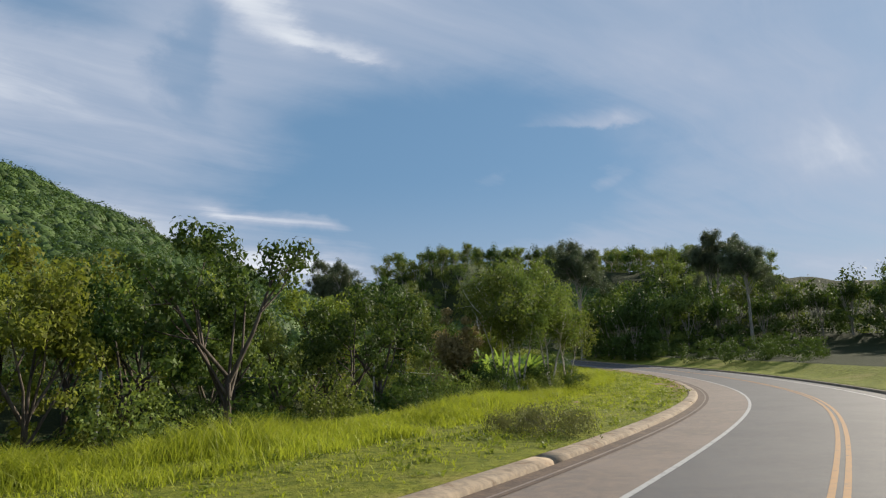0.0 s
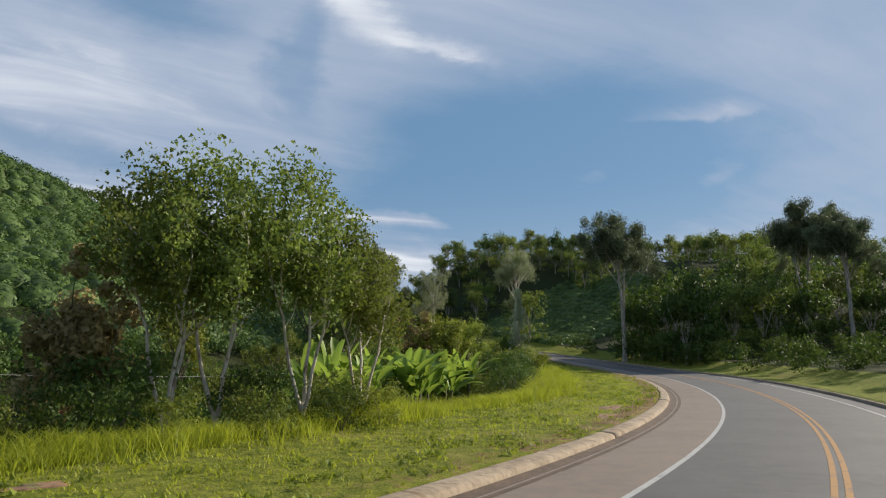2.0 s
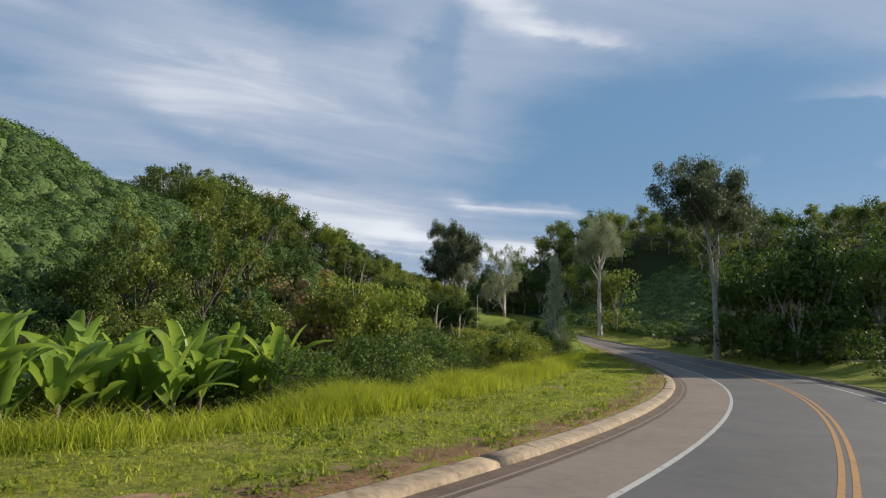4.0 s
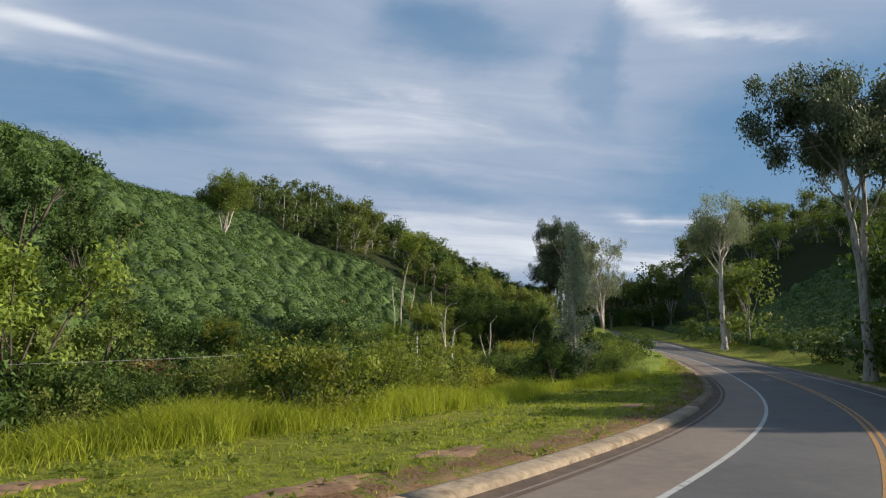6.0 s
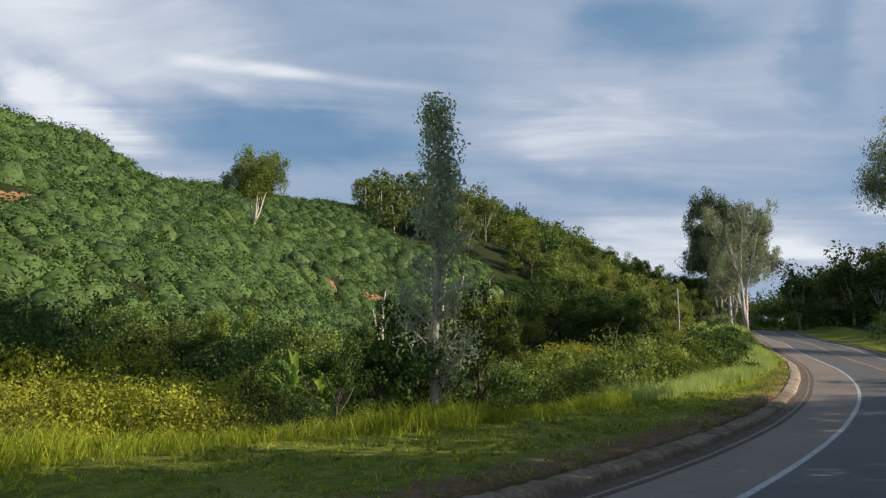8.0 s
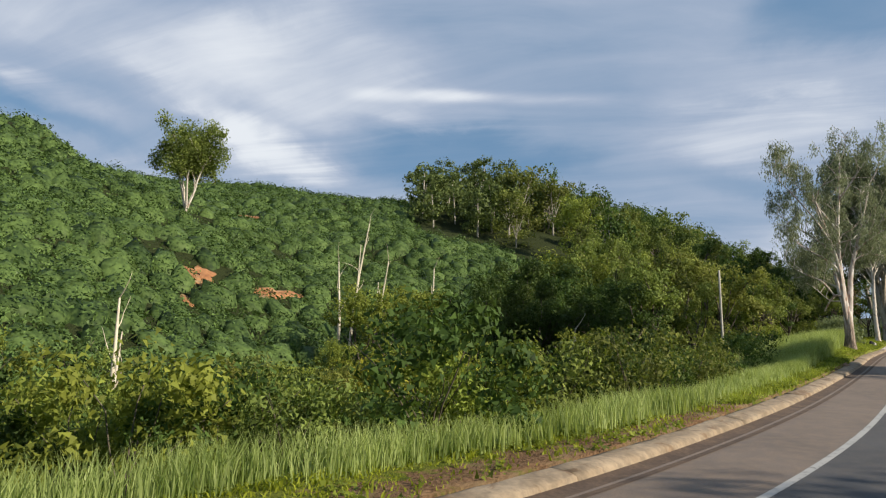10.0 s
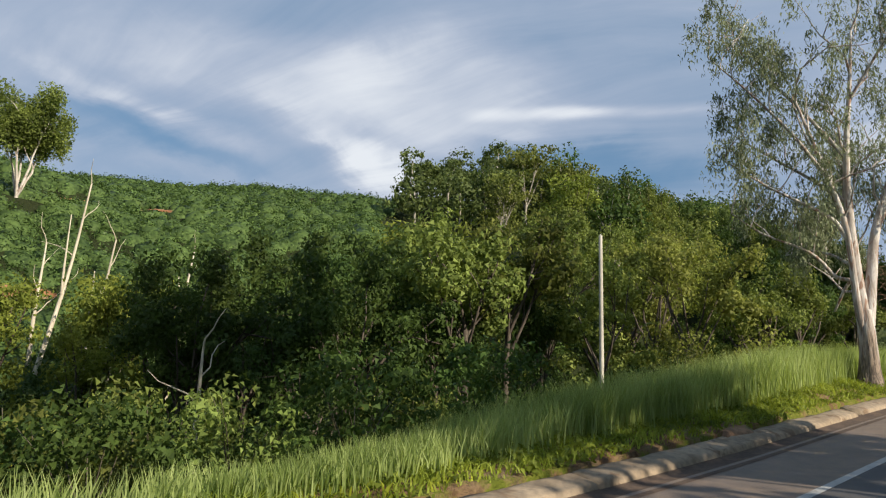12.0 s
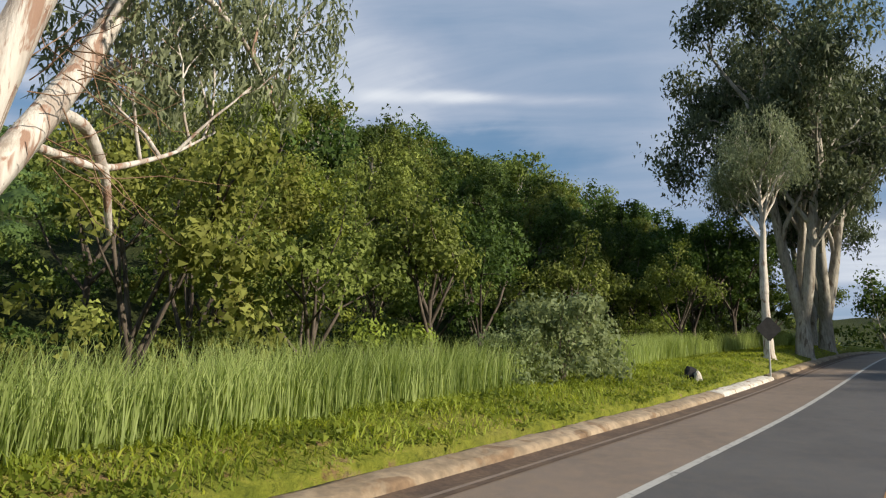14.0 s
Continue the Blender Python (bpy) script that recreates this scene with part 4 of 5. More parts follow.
K_GUM = [Kind("gum_tree", *gum(62, 18, 1, 0.3, 4.6, limbs=10, per=48), "tall slender gum tree with a white trunk", "tree", "gum trees"),
         Kind("gum_tree", *gum(63, 21, 2, 0.35, 5.9, limbs=8, splay=0.14, per=95, leaf=M_LEAF_GUM_DARK, size=(0.26, 0.11, 0.6), bark=M_BARK_GREY), "tall pale gum tree with a dark spreading crown", "tree", "gum trees"),
         Kind("gum_tree", *gum(64, 17, 3, 0.12, 4.6, limbs=7, per=66, splay=0.16, low=0.8, leaf=M_LEAF_GUM_DARK, size=(0.26, 0.11, 0.6), bark=M_BARK_GREY), "many-stemmed roadside gum tree with dense grey-green crown", "tree", "gum trees")]
K_PALE = Kind("tree", *gum(67, 10, 3, 0.1, 3.4, 58, 0.13, 0.7, 5, 0.6, 2, M_LEAF_WOOD, M_BARK_PALE, (0.17, 0.12, 0.2), 0.22, 0.3, 0.6), "slender pale-stemmed tree with an airy crown", "tree", "pale trees")
K_BANANA = [Kind("banana_plant", *banana(71 + i), "banana plant with broad bright green upright leaves", "banana plant", "banana plants") for i in range(4)]
K_COFFEE = [Kind("coffee_bush", *shrub(81 + i, 1.75, 1.3, M_LEAF_COFFEE, 1000, 0.18, 4, 26), "dark glossy coffee bush in a hillside row", "coffee bush", "coffee rows") for i in range(2)]


def put_at(kind, t, left, size=1.0, tall=1.0, label="", turn=None):
    x, y, _ = beside([t], left)
    return kind.put(x[0], y[0], float(height_at(x, y)[0]) - 0.1, size, turn, tall, label)


def put_xy(kind, x, y, size=1.0, tall=1.0, label="", turn=None):
    return kind.put(x, y, float(height_at(x, y)[0]) - 0.1, size, turn, tall, label)


def pick(r, some):
    return some[int(r.integers(len(some)))]


def scatter(r, n, box, gap, allowed):
    """Up to n places in a box of the plan, kept apart."""
    got = []
    xs, ys = r.uniform(box[0], box[1], n * 12), r.uniform(box[2], box[3], n * 12)
    t, left = along(xs, ys)
    ok = allowed(t, left, xs, ys)
    for x, y, k in zip(xs, ys, ok):
        if k and all((x - a) ** 2 + (y - b) ** 2 > gap * gap for a, b in got):
            got.append((x, y))
            if len(got) >= n:
                break
    return got


def bush_stand(name, spots, leaf, label, seed, tallest=4.0, per=36):
    """Low bushes far off or deep in the shade, as one stand."""
    r = np.random.default_rng(seed)
    tips = []
    for x, y in spots:
        z, h = float(height_at(x, y)[0]), tallest * (0.55 + 0.45 * r.random())
        for k in range(26):
            an, up = r.random() * 6.3, r.random()
            far = 1.9 * math.sqrt(r.random()) * math.sqrt(1 - 0.7 * up * up)
            tips.append([x + math.cos(an) * far, y + math.sin(an) * far, z + h * (0.1 + 0.8 * up)])
    v, f = leaves(r, blobs(r, tips, per, 0.62), 0.22, 0.15, 0.15, 0.4)
    tagged(new(name, mesh_data(name, v, f, leaf)), label, "bushes", kind="stuff")


r = np.random.default_rng(99)
W = verge_width
# thicket along the verge: tall at first, low where the plantation shows over it
for x, y in scatter(r, 40, (-50, -10, -5, 60), 3.4, lambda t, l, x, y: (l > 20) & (l < 32) & (t > -0.8) & (t < 2.55)):
    put_xy(pick(r, K_TREES[1:] + K_DARK[:1]), x, y, (0.66 + 0.32 * r.random()) * (1.0 if y < 36 else 0.85))
for x, y in scatter(r, 44, (-50, -10, -5, 60), 2.1, lambda t, l, x, y: (l > 19) & (l < 24.5) & (t > -0.8) & (t < 4.0)):
    put_xy(pick(r, K_SHRUBS), x, y, 0.55 + 0.7 * r.random())
for t, l, s, k in ((3.5, 24, 0.36, 2), (3.9, 31, 0.55, 1), (4.6, 31, 0.5, 2), (6.7, 24, 0.85, 1), (6.95, 25.5, 0.75, 2), (6.45, 26, 0.9, 1)):
    put_at(K_TREES[k], t, l, s)
for x, y, s in ((-23.0, 45.4, 0.9), (-22.4, 46.8, 0.95), (-21.3, 49.4, 0.93), (-21.0, 51.8, 0.72)):
    put_xy(K_PALE, x, y, s)
for x, y, s, k in ((-20.8, 44.4, 0.6, 0), (-20.4, 47.0, 0.62, 1), (-19.6, 49.6, 0.6, 2), (-21.6, 42.0, 0.8, 2), (-21.4, 47.6, 0.9, 2), (-20.9, 50.6, 0.85, 1), (-21.5, 40.2, 0.7, 1), (-19.8, 51.6, 0.6, 0)):
    put_xy(K_SHRUBS[k], x, y, s)
K_VINE = Kind("creeper_tree", *broadleaf(25, 7, 2.0, leaf=M_LEAF_DRY, bare=0.1, sigma=0.7), "small tree smothered in tan flowering creeper", "tree", "creeper trees")
put_xy(K_VINE, -25.5, 44.0, 1.05)
put_xy(K_VINE, -48, 84, 1.1)
for x, y in scatter(r, 44, (-60, -15, 40, 90), 1.9, lambda t, l, x, y: (l > 22.5) & (l < 34) & (t > 3.2) & (t < 5.5)):
    put_xy(pick(r, K_SHRUBS[1:]), x, y, 0.6 + 0.5 * r.random())
# dark trees behind the bananas, at the foot of the slope
for t, l, s in ((5.3, 31, 0.75), (5.7, 33, 0.85), (6.1, 33, 0.9), (6.4, 36, 1.0), (6.7, 38, 1.1), (7.0, 34, 0.7), (5.9, 37, 0.8), (7.3, 40, 1.15), (7.5, 37, 0.85)):
    put_at(pick(r, K_DARK + K_TREES[2:]), t, l, s)
for x, y in scatter(r, 190, (-110, -25, 55, 145), 1.8, lambda t, l, x, y: (l > W(t) + 1.8) & (l < 33) & (t > 5.3) & (t < 12.2) & ~((t > 8.25) & (t < 9.0) & (l < 26))):
    put_xy(pick(r, K_SHRUBS[1:] if along(x, y)[0][0] < 10.2 else K_SHRUBS + K_SHRUBS[:2]), x, y, 0.65 + 0.75 * r.random())
for x, y in scatter(r, 22, (-90, -25, 60, 135), 2.6, lambda t, l, x, y: (l > W(t) + 2.5) & (l < W(t) + 8) & (t > 6.0) & (t < 8.2)):
    put_xy(pick(r, K_SHRUBS[:2] + K_SHRUBS[1:]), x, y, 0.85 + 0.4 * r.random())
for x, y in scatter(r, 16, (-110, -25, 55, 145), 5, lambda t, l, x, y: (l > W(t) + 4) & (l < 32) & (t > 6.8) & (t < 12.0)):
    put_xy(pick(r, K_TREES[1:]), x, y, 0.3 + 0.2 * r.random())
for t, l, s in ((12.2, 33, 0.5), (12.5, 35, 0.85), (12.8, 33, 0.9), (12.3, 30, 0.5), (12.9, 36, 0.8), (12.65, 29, 0.6)):
    put_at(K_TREES[1], t, l, s)
# the dense dark trees where the slope comes down to the road, and the woods past them
for t, l, s in ((13.1, 21.5, 0.8), (13.3, 24.5, 0.9), (13.0, 25.5, 0.85), (13.55, 22.5, 0.85), (12.75, 23.5, 0.7), (12.95, 19.5, 0.55), (13.45, 19.5, 0.55)):
    put_at(pick(r, K_DARK), t, l, s)
for x, y in scatter(r, 74, (-200, -105, 125, 190), 4.6, lambda t, l, x, y: (l > 17 - 1.5 * (t > 15)) & (l < np.interp(t, [13.9, 15, 16.5], [25, 30, 46])) & (t > 13.9) & (t < 19.5)):
    tt = along(x, y)[0][0]
    # lighter or darker leaf copies, by where the wood looks lit or shaded
    put_xy(pick(r, (K_LIT + K_TREES if y < 158 else K_TREES[::2] + K_DARK[:1]) if tt > 14.6 else K_DARK + K_TREES[2:]), x, y, (0.75 + 0.5 * r.random()) * float(np.interp(tt, [13.9, 15.3], [0.75, 1.05])))
for x, y in scatter(r, 26, (-140, -90, 120, 160), 3.6, lambda t, l, x, y: (l > 18) & (l < 31) & (t > 12.75) & (t < 14.1)):
    put_xy(pick(r, K_DARK if y < 147 else K_TREES + K_LIT), x, y, 0.7 + 0.4 * r.random())
for x, y in scatter(r, 12, (-140, -90, 120, 160), 2.2, lambda t, l, x, y: (l > W(t) + 2.5) & (l < 17) & (t > 12.2) & (t < 13.4)):
    put_xy(pick(r, K_SHRUBS[1:]), x, y, 0.8 + 0.6 * r.random())
for x, y in scatter(r, 40, (-190, -90, 135, 190), 2.6, lambda t, l, x, y: (l > W(t) + 3.5) & (l < 21) & ((t > 14.2) | (r.random(len(t)) < 0.12)) & (t > 12.6) & (t < 19)):
    put_xy(pick(r, K_SHRUBS), x, y, 0.7 + 0.7 * r.random())
for x, y in scatter(r, 74, (-290, -140, 112, 260), 4.6, lambda t, l, x, y: (l > 36) & (l < 62) & (t > 16.3) & (t < 21) & (y > 117)):
    put_xy(pick(r, K_WOODS + K_WOODS[1:]), x, y, 0.6 + 0.4 * r.random())


def build_far_forest():
    """The closed canopy higher up the slope, as one stand: pale trunks and clumped crowns."""
    r = np.random.default_rng(77)
    spots = scatter(r, 300, (-300, -140, 105, 270), 4.3, lambda t, l, x, y: (l > 58) & (l < 125) & (t > 16.4) & (y > 117))
    stems, tips = [], []
    for x, y in spots:
        z, h = float(height_at(x, y)[0]), 6.5 + 3.5 * r.random()
        lean = r.normal(size=2) * 0.4
        stems.append((np.array([[x, y, z - 0.3], [x + lean[0] * 0.5, y + lean[1] * 0.5, z + h * 0.5], [x + lean[0], y + lean[1], z + h * 0.85]]), np.array([0.16, 0.12, 0.05])))
        for k in range(24):
            d = unit(r.normal(size=3)) * np.array([2.5, 2.5, h * 0.3])
            tips.append([x + lean[0] + d[0], y + lean[1] + d[1], z + h * 0.68 + d[2]])
        for k in range(7):
            tips.append([x + 2.6 * r.normal(), y + 2.6 * r.normal(), z + 1.2 + 1.4 * r.random()])
    v, f = tubes(stems, 5)
    root = tagged(new("far_forest", mesh_data("far_forest", v, f, M_BARK_GREY, True)), "closed dark green forest on the upper slope", "forest", kind="stuff")
    lv, lf = leaves(r, blobs(r, tips, 24, 1.2), 0.56, 0.4, 0.1, 0.5)
    part("canopy", mesh_data("canopy", lv, lf, M_LEAF_FOREST), root)


build_far_forest()
# small trees on the crest above the coffee
for x, y, s in ((-148.4, 58.4, 0.5), (-151, 57, 0.4)):
    put_xy(K_WOODS[1], x, y, s)
# woods on the far side of the road
for x, y in scatter(r, 95, (-90, 60, 60, 230), 4.3, lambda t, l, x, y: (l < np.where(t > 9.7, -22, np.where(t < 9.1, -46, -13))) & (l > -60) & (t > 6.5) & (t < 11.3)):
    put_xy(pick(r, K_WOODS[1:] + K_WOODS[2:]), x, y, 0.8 + 0.35 * r.random())
for t, l, s in ((8.85, -8.4, 1.05), (8.95, -11, 1.15), (9.1, -8.5, 1.0), (9.35, -8.6, 0.95), (9.6, -10, 1.1), (9.8, -8.8, 1.0), (10.05, -9.2, 1.05), (9.55, -13, 1.15)):
    put_at(K_WOODS[2], t, l, s)
for x, y in scatter(r, 130, (-240, -30, 215, 285), 4.6, lambda t, l, x, y: (l < -50) & (y > 222 + 8 * np.sin(x * 0.06))):
    put_xy(pick(r, K_WOODS[1:]), x, y, 0.6 + 0.25 * r.random())
for x, y in scatter(r, 34, (-260, -130, 170, 300), 5.5, lambda t, l, x, y: (l < -11) & (l > -45) & (t > 17.0) & (t < 24)):
    put_xy(pick(r, K_WOODS[1:]), x, y, 0.7 + 0.35 * r.random())
far_bushes = scatter(r, 70, (-120, 20, 60, 200), 2.2, lambda t, l, x, y: (l < -7) & (l > -11) & (t > 6.5) & (t < 16))
# two trees added for the shade they throw across road and verge
for t, l, s in ((13.0, -11.0, 1.0), (13.28, -9.5, 0.85)):
    put_at(K_WOODS[1], t, l, s)

for x, y in scatter(r, 22, (-112, -75, 135, 160), 1.8, lambda t, l, x, y: (l > W(t) + 2.2) & (l < W(t) + 6.5) & (t > 11.2) & (t < 12.9)):
    put_xy(pick(r, K_SHRUBS[1:]), x, y, 0.7 + 0.5 * r.random())
for t, l, s in ((11.6, 15.5, 0.9), (11.9, 14.5, 1.0), (12.2, 14, 1.1), (10.2, 17, 1.0), (10.0, 19, 1.2), (9.7, 19.5, 1.2), (10.4, 18.5, 1.1)):
    put_at(K_SHRUBS[2], t, l, s)
for t, l, k, s in ((13.75, 24.5, 2, 1.2), (13.6, 27.5, 2, 1.15), (13.9, 27, 1, 1.15)):
    put_at(K_TREES[k], t, l, s)
far_bushes += scatter(r, 46, (-70, 60, 50, 170), 2.6, lambda t, l, x, y: (l < -9.5) & (l > -24) & (t > 5.8) & (t < 9.2))
bush_stand("far_bushes", far_bushes, M_LEAF_DARK, "dark green bushes along the far side of the road", 58)
# dark woods that close the view past the bend
for x, y in scatter(r, 26, (-215, -135, 160, 215), 4.2, lambda t, l, x, y: (l > 12.5) & (l < 30) & (t > 16.9) & (t < 20.5)):
    put_xy(pick(r, K_DARK + K_TREES[2:]), x, y, 0.85 + 0.5 * r.random())
for x, y in scatter(r, 24, (-260, -150, 190, 260), 4.2, lambda t, l, x, y: (l < -5.5) & (l > -18) & (t > 17.2) & (t < 23)):
    put_xy(pick(r, K_WOODS[1:]), x, y, 0.9 + 0.4 * r.random())
for x, y in scatter(r, 16, (-330, -200, 200, 300), 5, lambda t, l, x, y: (np.abs(l) < 20) & (t > 23.6) & (t < 28)):
    put_xy(pick(r, K_WOODS[1:]), x, y, 1.0 + 0.4 * r.random())

# undergrowth added on the woods' and thicket's floor, shade put into its dark leaves
bush_stand("undergrowth", scatter(r, 130, (-190, -95, 120, 185), 2.6, lambda t, l, x, y: (l > 16.5) & (l < 42) & (t > 12.7) & (t < 18.5)), M_LEAF_DARK, "tangled undergrowth beneath the woods, leaves coloured dark for shade", 59, 1.7, 24)
bush_stand("thicket_undergrowth", scatter(r, 70, (-60, -15, -8, 62), 2.6, lambda t, l, x, y: (l > 20) & (l < 36) & (t > -0.8) & (t < 4.2)), M_LEAF_DARK, "tangled undergrowth in the roadside thicket, leaves coloured dark for shade", 60, 1.9, 24)

# bananas, yellow shrubs, gums
for k in range(40):
    put_at(K_BANANA[k % 4], 3.95 + 0.043 * k + 0.03 * r.normal(), 20.5 + 5.5 * r.random(), 1.0 + 0.45 * r.random())
for t, l, s in ((3.6, 21, 0.8), (9.5, 26, 0.9), (9.6, 27, 0.95), (9.45, 27.5, 0.85), (9.45, 22.5, 0.7), (9.52, 23.5, 0.75), (9.6, 22, 0.6), (9.4, 24, 0.7), (12.3, 22, 0.9), (12.2, 23, 0.8), (10.75, 15, 0.9), (10.9, 16.5, 0.9), (10.6, 17, 0.8), (12.9, 30, 0.8), (12.7, 28, 0.8)):
    put_at(K_BANANA[int(t * 20) % 4], t, l, s)
for t, l, s in ((8.65, 26.2, 1.45), (8.8, 27.2, 1.6), (8.55, 27.6, 1.4), (8.75, 19.5, 0.8), (8.72, 22.5, 1.3), (8.9, 23.5, 1.35), (8.55, 23.5, 1.3), (8.45, 21.0, 1.1), (8.65, 20.8, 1.1), (7.9, 21, 1.2), (7.6, 20, 1.0), (11.5, 21, 1.5), (11.75, 23, 1.6), (11.3, 16, 1.0), (12.1, 21, 1.3), (12.3, 18, 0.9), (11.1, 20, 1.1)):
    put_at(K_YELLOW, t, l, s)
for t, l, s in ((11.45, 19, 0.36), (11.65, 21, 0.42), (11.85, 19.5, 0.34), (11.3, 22, 0.4), (12.05, 22.5, 0.4), (11.55, 16.5, 0.28), (11.1, 24, 0.42), (7.35, 20, 0.34), (7.0, 19.5, 0.3)):
    put_at(K_LIT[int(l) % 2], t, l, s)
K_OLIVE = Kind("shrub", *shrub(56, 2.6, 1.7, M_LEAF_OLIVE, 3600, 0.1, 8, 34), "olive-green feathery bush before the thicket", "shrub", "olive bushes")
for x, y, s in ((-46.6, 101.2, 1.15), (-47.6, 102.6, 1.3), (-48.4, 104.6, 1.15), (-49.6, 101.2, 1.35), (-52.4, 98.6, 1.5), (-49.0, 96.8, 1.2)):
    put_xy(K_OLIVE, x, y, s)
for x, y, s in ((-42.6, 96.9, 1.15), (-43.6, 98.6, 1.05), (-46.0, 97.2, 1.3)):
    put_xy(K_SHRUBS[0], x, y, s)
K_DRY = Kind("dry_bush", *shrub(57, 2.8, 1.5, M_LEAF_RUST, 2400, 0.12), "dry reddish-brown bush in the thicket", "shrub", "dry bushes")
for x, y, s in ((-52.6, 92.6, 1.1), (-34.5, 41.0, 1.1), (-30.0, 44.5, 0.8)):
    put_xy(K_DRY, x, y, s)
K_REED = Kind("shrub", *shrub(54, 2.6, 1.7, M_LEAF_REED, 3200, 0.17, 14, 46), "grey-green reedy bush on the grassy bank", "shrub", "reedy bushes")
put_xy(K_CREEPER, -10.0, 23.4, 0.55, 1.35)
put_xy(K_CREEPER, -11.7, 24.6, 0.45, 1.3)
for x, y, s in ((-131.4, 169.8, 1.08), (-133.4, 170.0, 1.12), (-135.2, 170.6, 0.9), (-129.6, 168.4, 0.7), (-137.2, 171.2, 0.6)):
    put_xy(K_REED, x, y, s)
put_xy(K_GUM[0], -94.4, 169.4, 1.3)
put_xy(K_GUM[1], -54.2, 142.2, 1.2, turn=75)
put_xy(K_GUM[1], -30.5, 162, 1.15)
put_xy(K_GUM[1], -23, 156, 1.05)
put_at(K_GUM[2], 17.45, 7.2, 1.5)
put_at(K_GUM[2], 18.2, 7.4, 1.6, turn=200)
put_at(K_GUM[2], 18.7, 9.5, 1.3, turn=100)
put_xy(K_GUM[0], -149.8, 181.3, 0.8)
# added on the far side only to cast shadow over road and bank
put_at(K_GUM[0], 13.3, -9.5, 0.7)


def build_big_gum():
    """The great forked gum by the kerb: four stems over a short trunk, long limbs, leaves hanging in bunches."""
    r = np.random.default_rng(61)
    to_right, ahead = np.array([-0.205, 0.979, 0]), np.array([-0.977, -0.213, 0])

    def line(rows, n=14):
        """A smooth limb through (right, ahead, height, radius)."""
        rows = np.array(rows, float)
        s, q = np.linspace(0, 1, len(rows)), np.linspace(0, 1, n)
        c = np.stack([np.interp(q, s, rows[:, k]) for k in range(4)], 1)
        c[1:-1] = (c[:-2] + 2 * c[1:-1] + c[2:]) / 4
        return c[:, :1] * to_right + c[:, 1:2] * ahead + c[:, 2:3] * [0, 0, 1], c[:, 3]

    root = tagged(new("gum_tree"), "great pale forked gum tree beside the kerb", "tree", "gum trees")
    bole = line([(0, 0, -0.4, 0.52), (0, 0, 0.1, 0.42), (0, 0, 0.5, 0.345), (0.02, 0, 1.2, 0.31), (0.0, 0, 1.9, 0.305), (0.02, 0.05, 2.75, 0.26)], 18)
    stems = [line([(-0.1, -0.05, 1.7, 0.15), (-0.3, -0.1, 3.0, 0.14), (-0.42, -0.2, 4.8, 0.12), (-0.6, -0.3, 6.2, 0.11), (-1.2, -0.5, 7.8, 0.09), (-2.3, -0.6, 11, 0.05)]),
             line([(-0.02, 0.0, 2.1, 0.24), (-0.12, 0.1, 4.3, 0.19), (-0.2, 0.2, 6.1, 0.17), (-0.2, 0.2, 9, 0.13), (0.1, 0.0, 12, 0.08), (0.3, 0, 14.5, 0.04)]),
             line([(0.1, 0.05, 2.2, 0.26), (0.48, 0.2, 4.3, 0.2), (0.72, 0.4, 5.6, 0.18), (1.1, 0.5, 6.8, 0.15), (1.9, 0.6, 9, 0.11), (2.9, 0.4, 13, 0.05)]),
             line([(0.1, 0.1, 2.3, 0.2), (0.35, 0.9, 3.6, 0.17), (0.55, 1.7, 5.0, 0.15), (0.8, 2.4, 7.0, 0.12), (1.0, 3.4, 11, 0.05)])]
    limbs = [line([(-0.35, 0.1, 3.95, 0.075), (-0.9, 0.15, 3.98, 0.08), (-1.2, 0.1, 4.4, 0.075), (-1.7, 0.0, 4.9, 0.06), (-2.4, -0.1, 5.2, 0.05), (-3.6, -0.2, 5.5, 0.035), (-4.8, -0.2, 6.4, 0.02)]),
             line([(-0.5, -0.2, 5.4, 0.09), (-0.95, -0.3, 6.2, 0.08), (-2.0, -0.5, 6.7, 0.06), (-3.4, -0.6, 7.3, 0.045), (-5.2, -0.8, 8.4, 0.02)]),
             line([(0.9, 0.45, 6.1, 0.09), (1.5, 0.8, 7.0, 0.08), (2.6, 1.0, 7.5, 0.05), (4.2, 1.0, 7.4, 0.025)]),
             line([(-0.15, 0.2, 7.0, 0.09), (-1.2, 1.0, 8.3, 0.07), (-2.8, 1.6, 9.6, 0.04), (-4.4, 1.8, 10.8, 0.02)]),
             line([(1.4, 0.5, 7.6, 0.08), (2.6, -0.2, 8.8, 0.06), (4.2, -0.6, 9.6, 0.03)]),
             line([(0.4, 1.2, 4.2, 0.09), (0.5, 2.0, 4.3, 0.08), (0.5, 2.7, 3.9, 0.065), (0.4, 3.3, 3.2, 0.04)]),
             line([(0.7, 2.2, 6.4, 0.08), (1.1, 3.8, 7.3, 0.06), (1.5, 5.4, 7.2, 0.04), (1.8, 7.0, 6.6, 0.02)]),
             line([(0.5, 1.6, 4.8, 0.08), (0.3, 3.0, 5.6, 0.06), (-0.1, 4.6, 6.2, 0.04), (-0.4, 6.2, 6.2, 0.02)]),
             line([(0.35, 1.0, 3.7, 0.06), (0.5, 2.6, 3.9, 0.05), (0.8, 4.2, 4.7, 0.03), (1.0, 5.6, 5.6, 0.015)])]
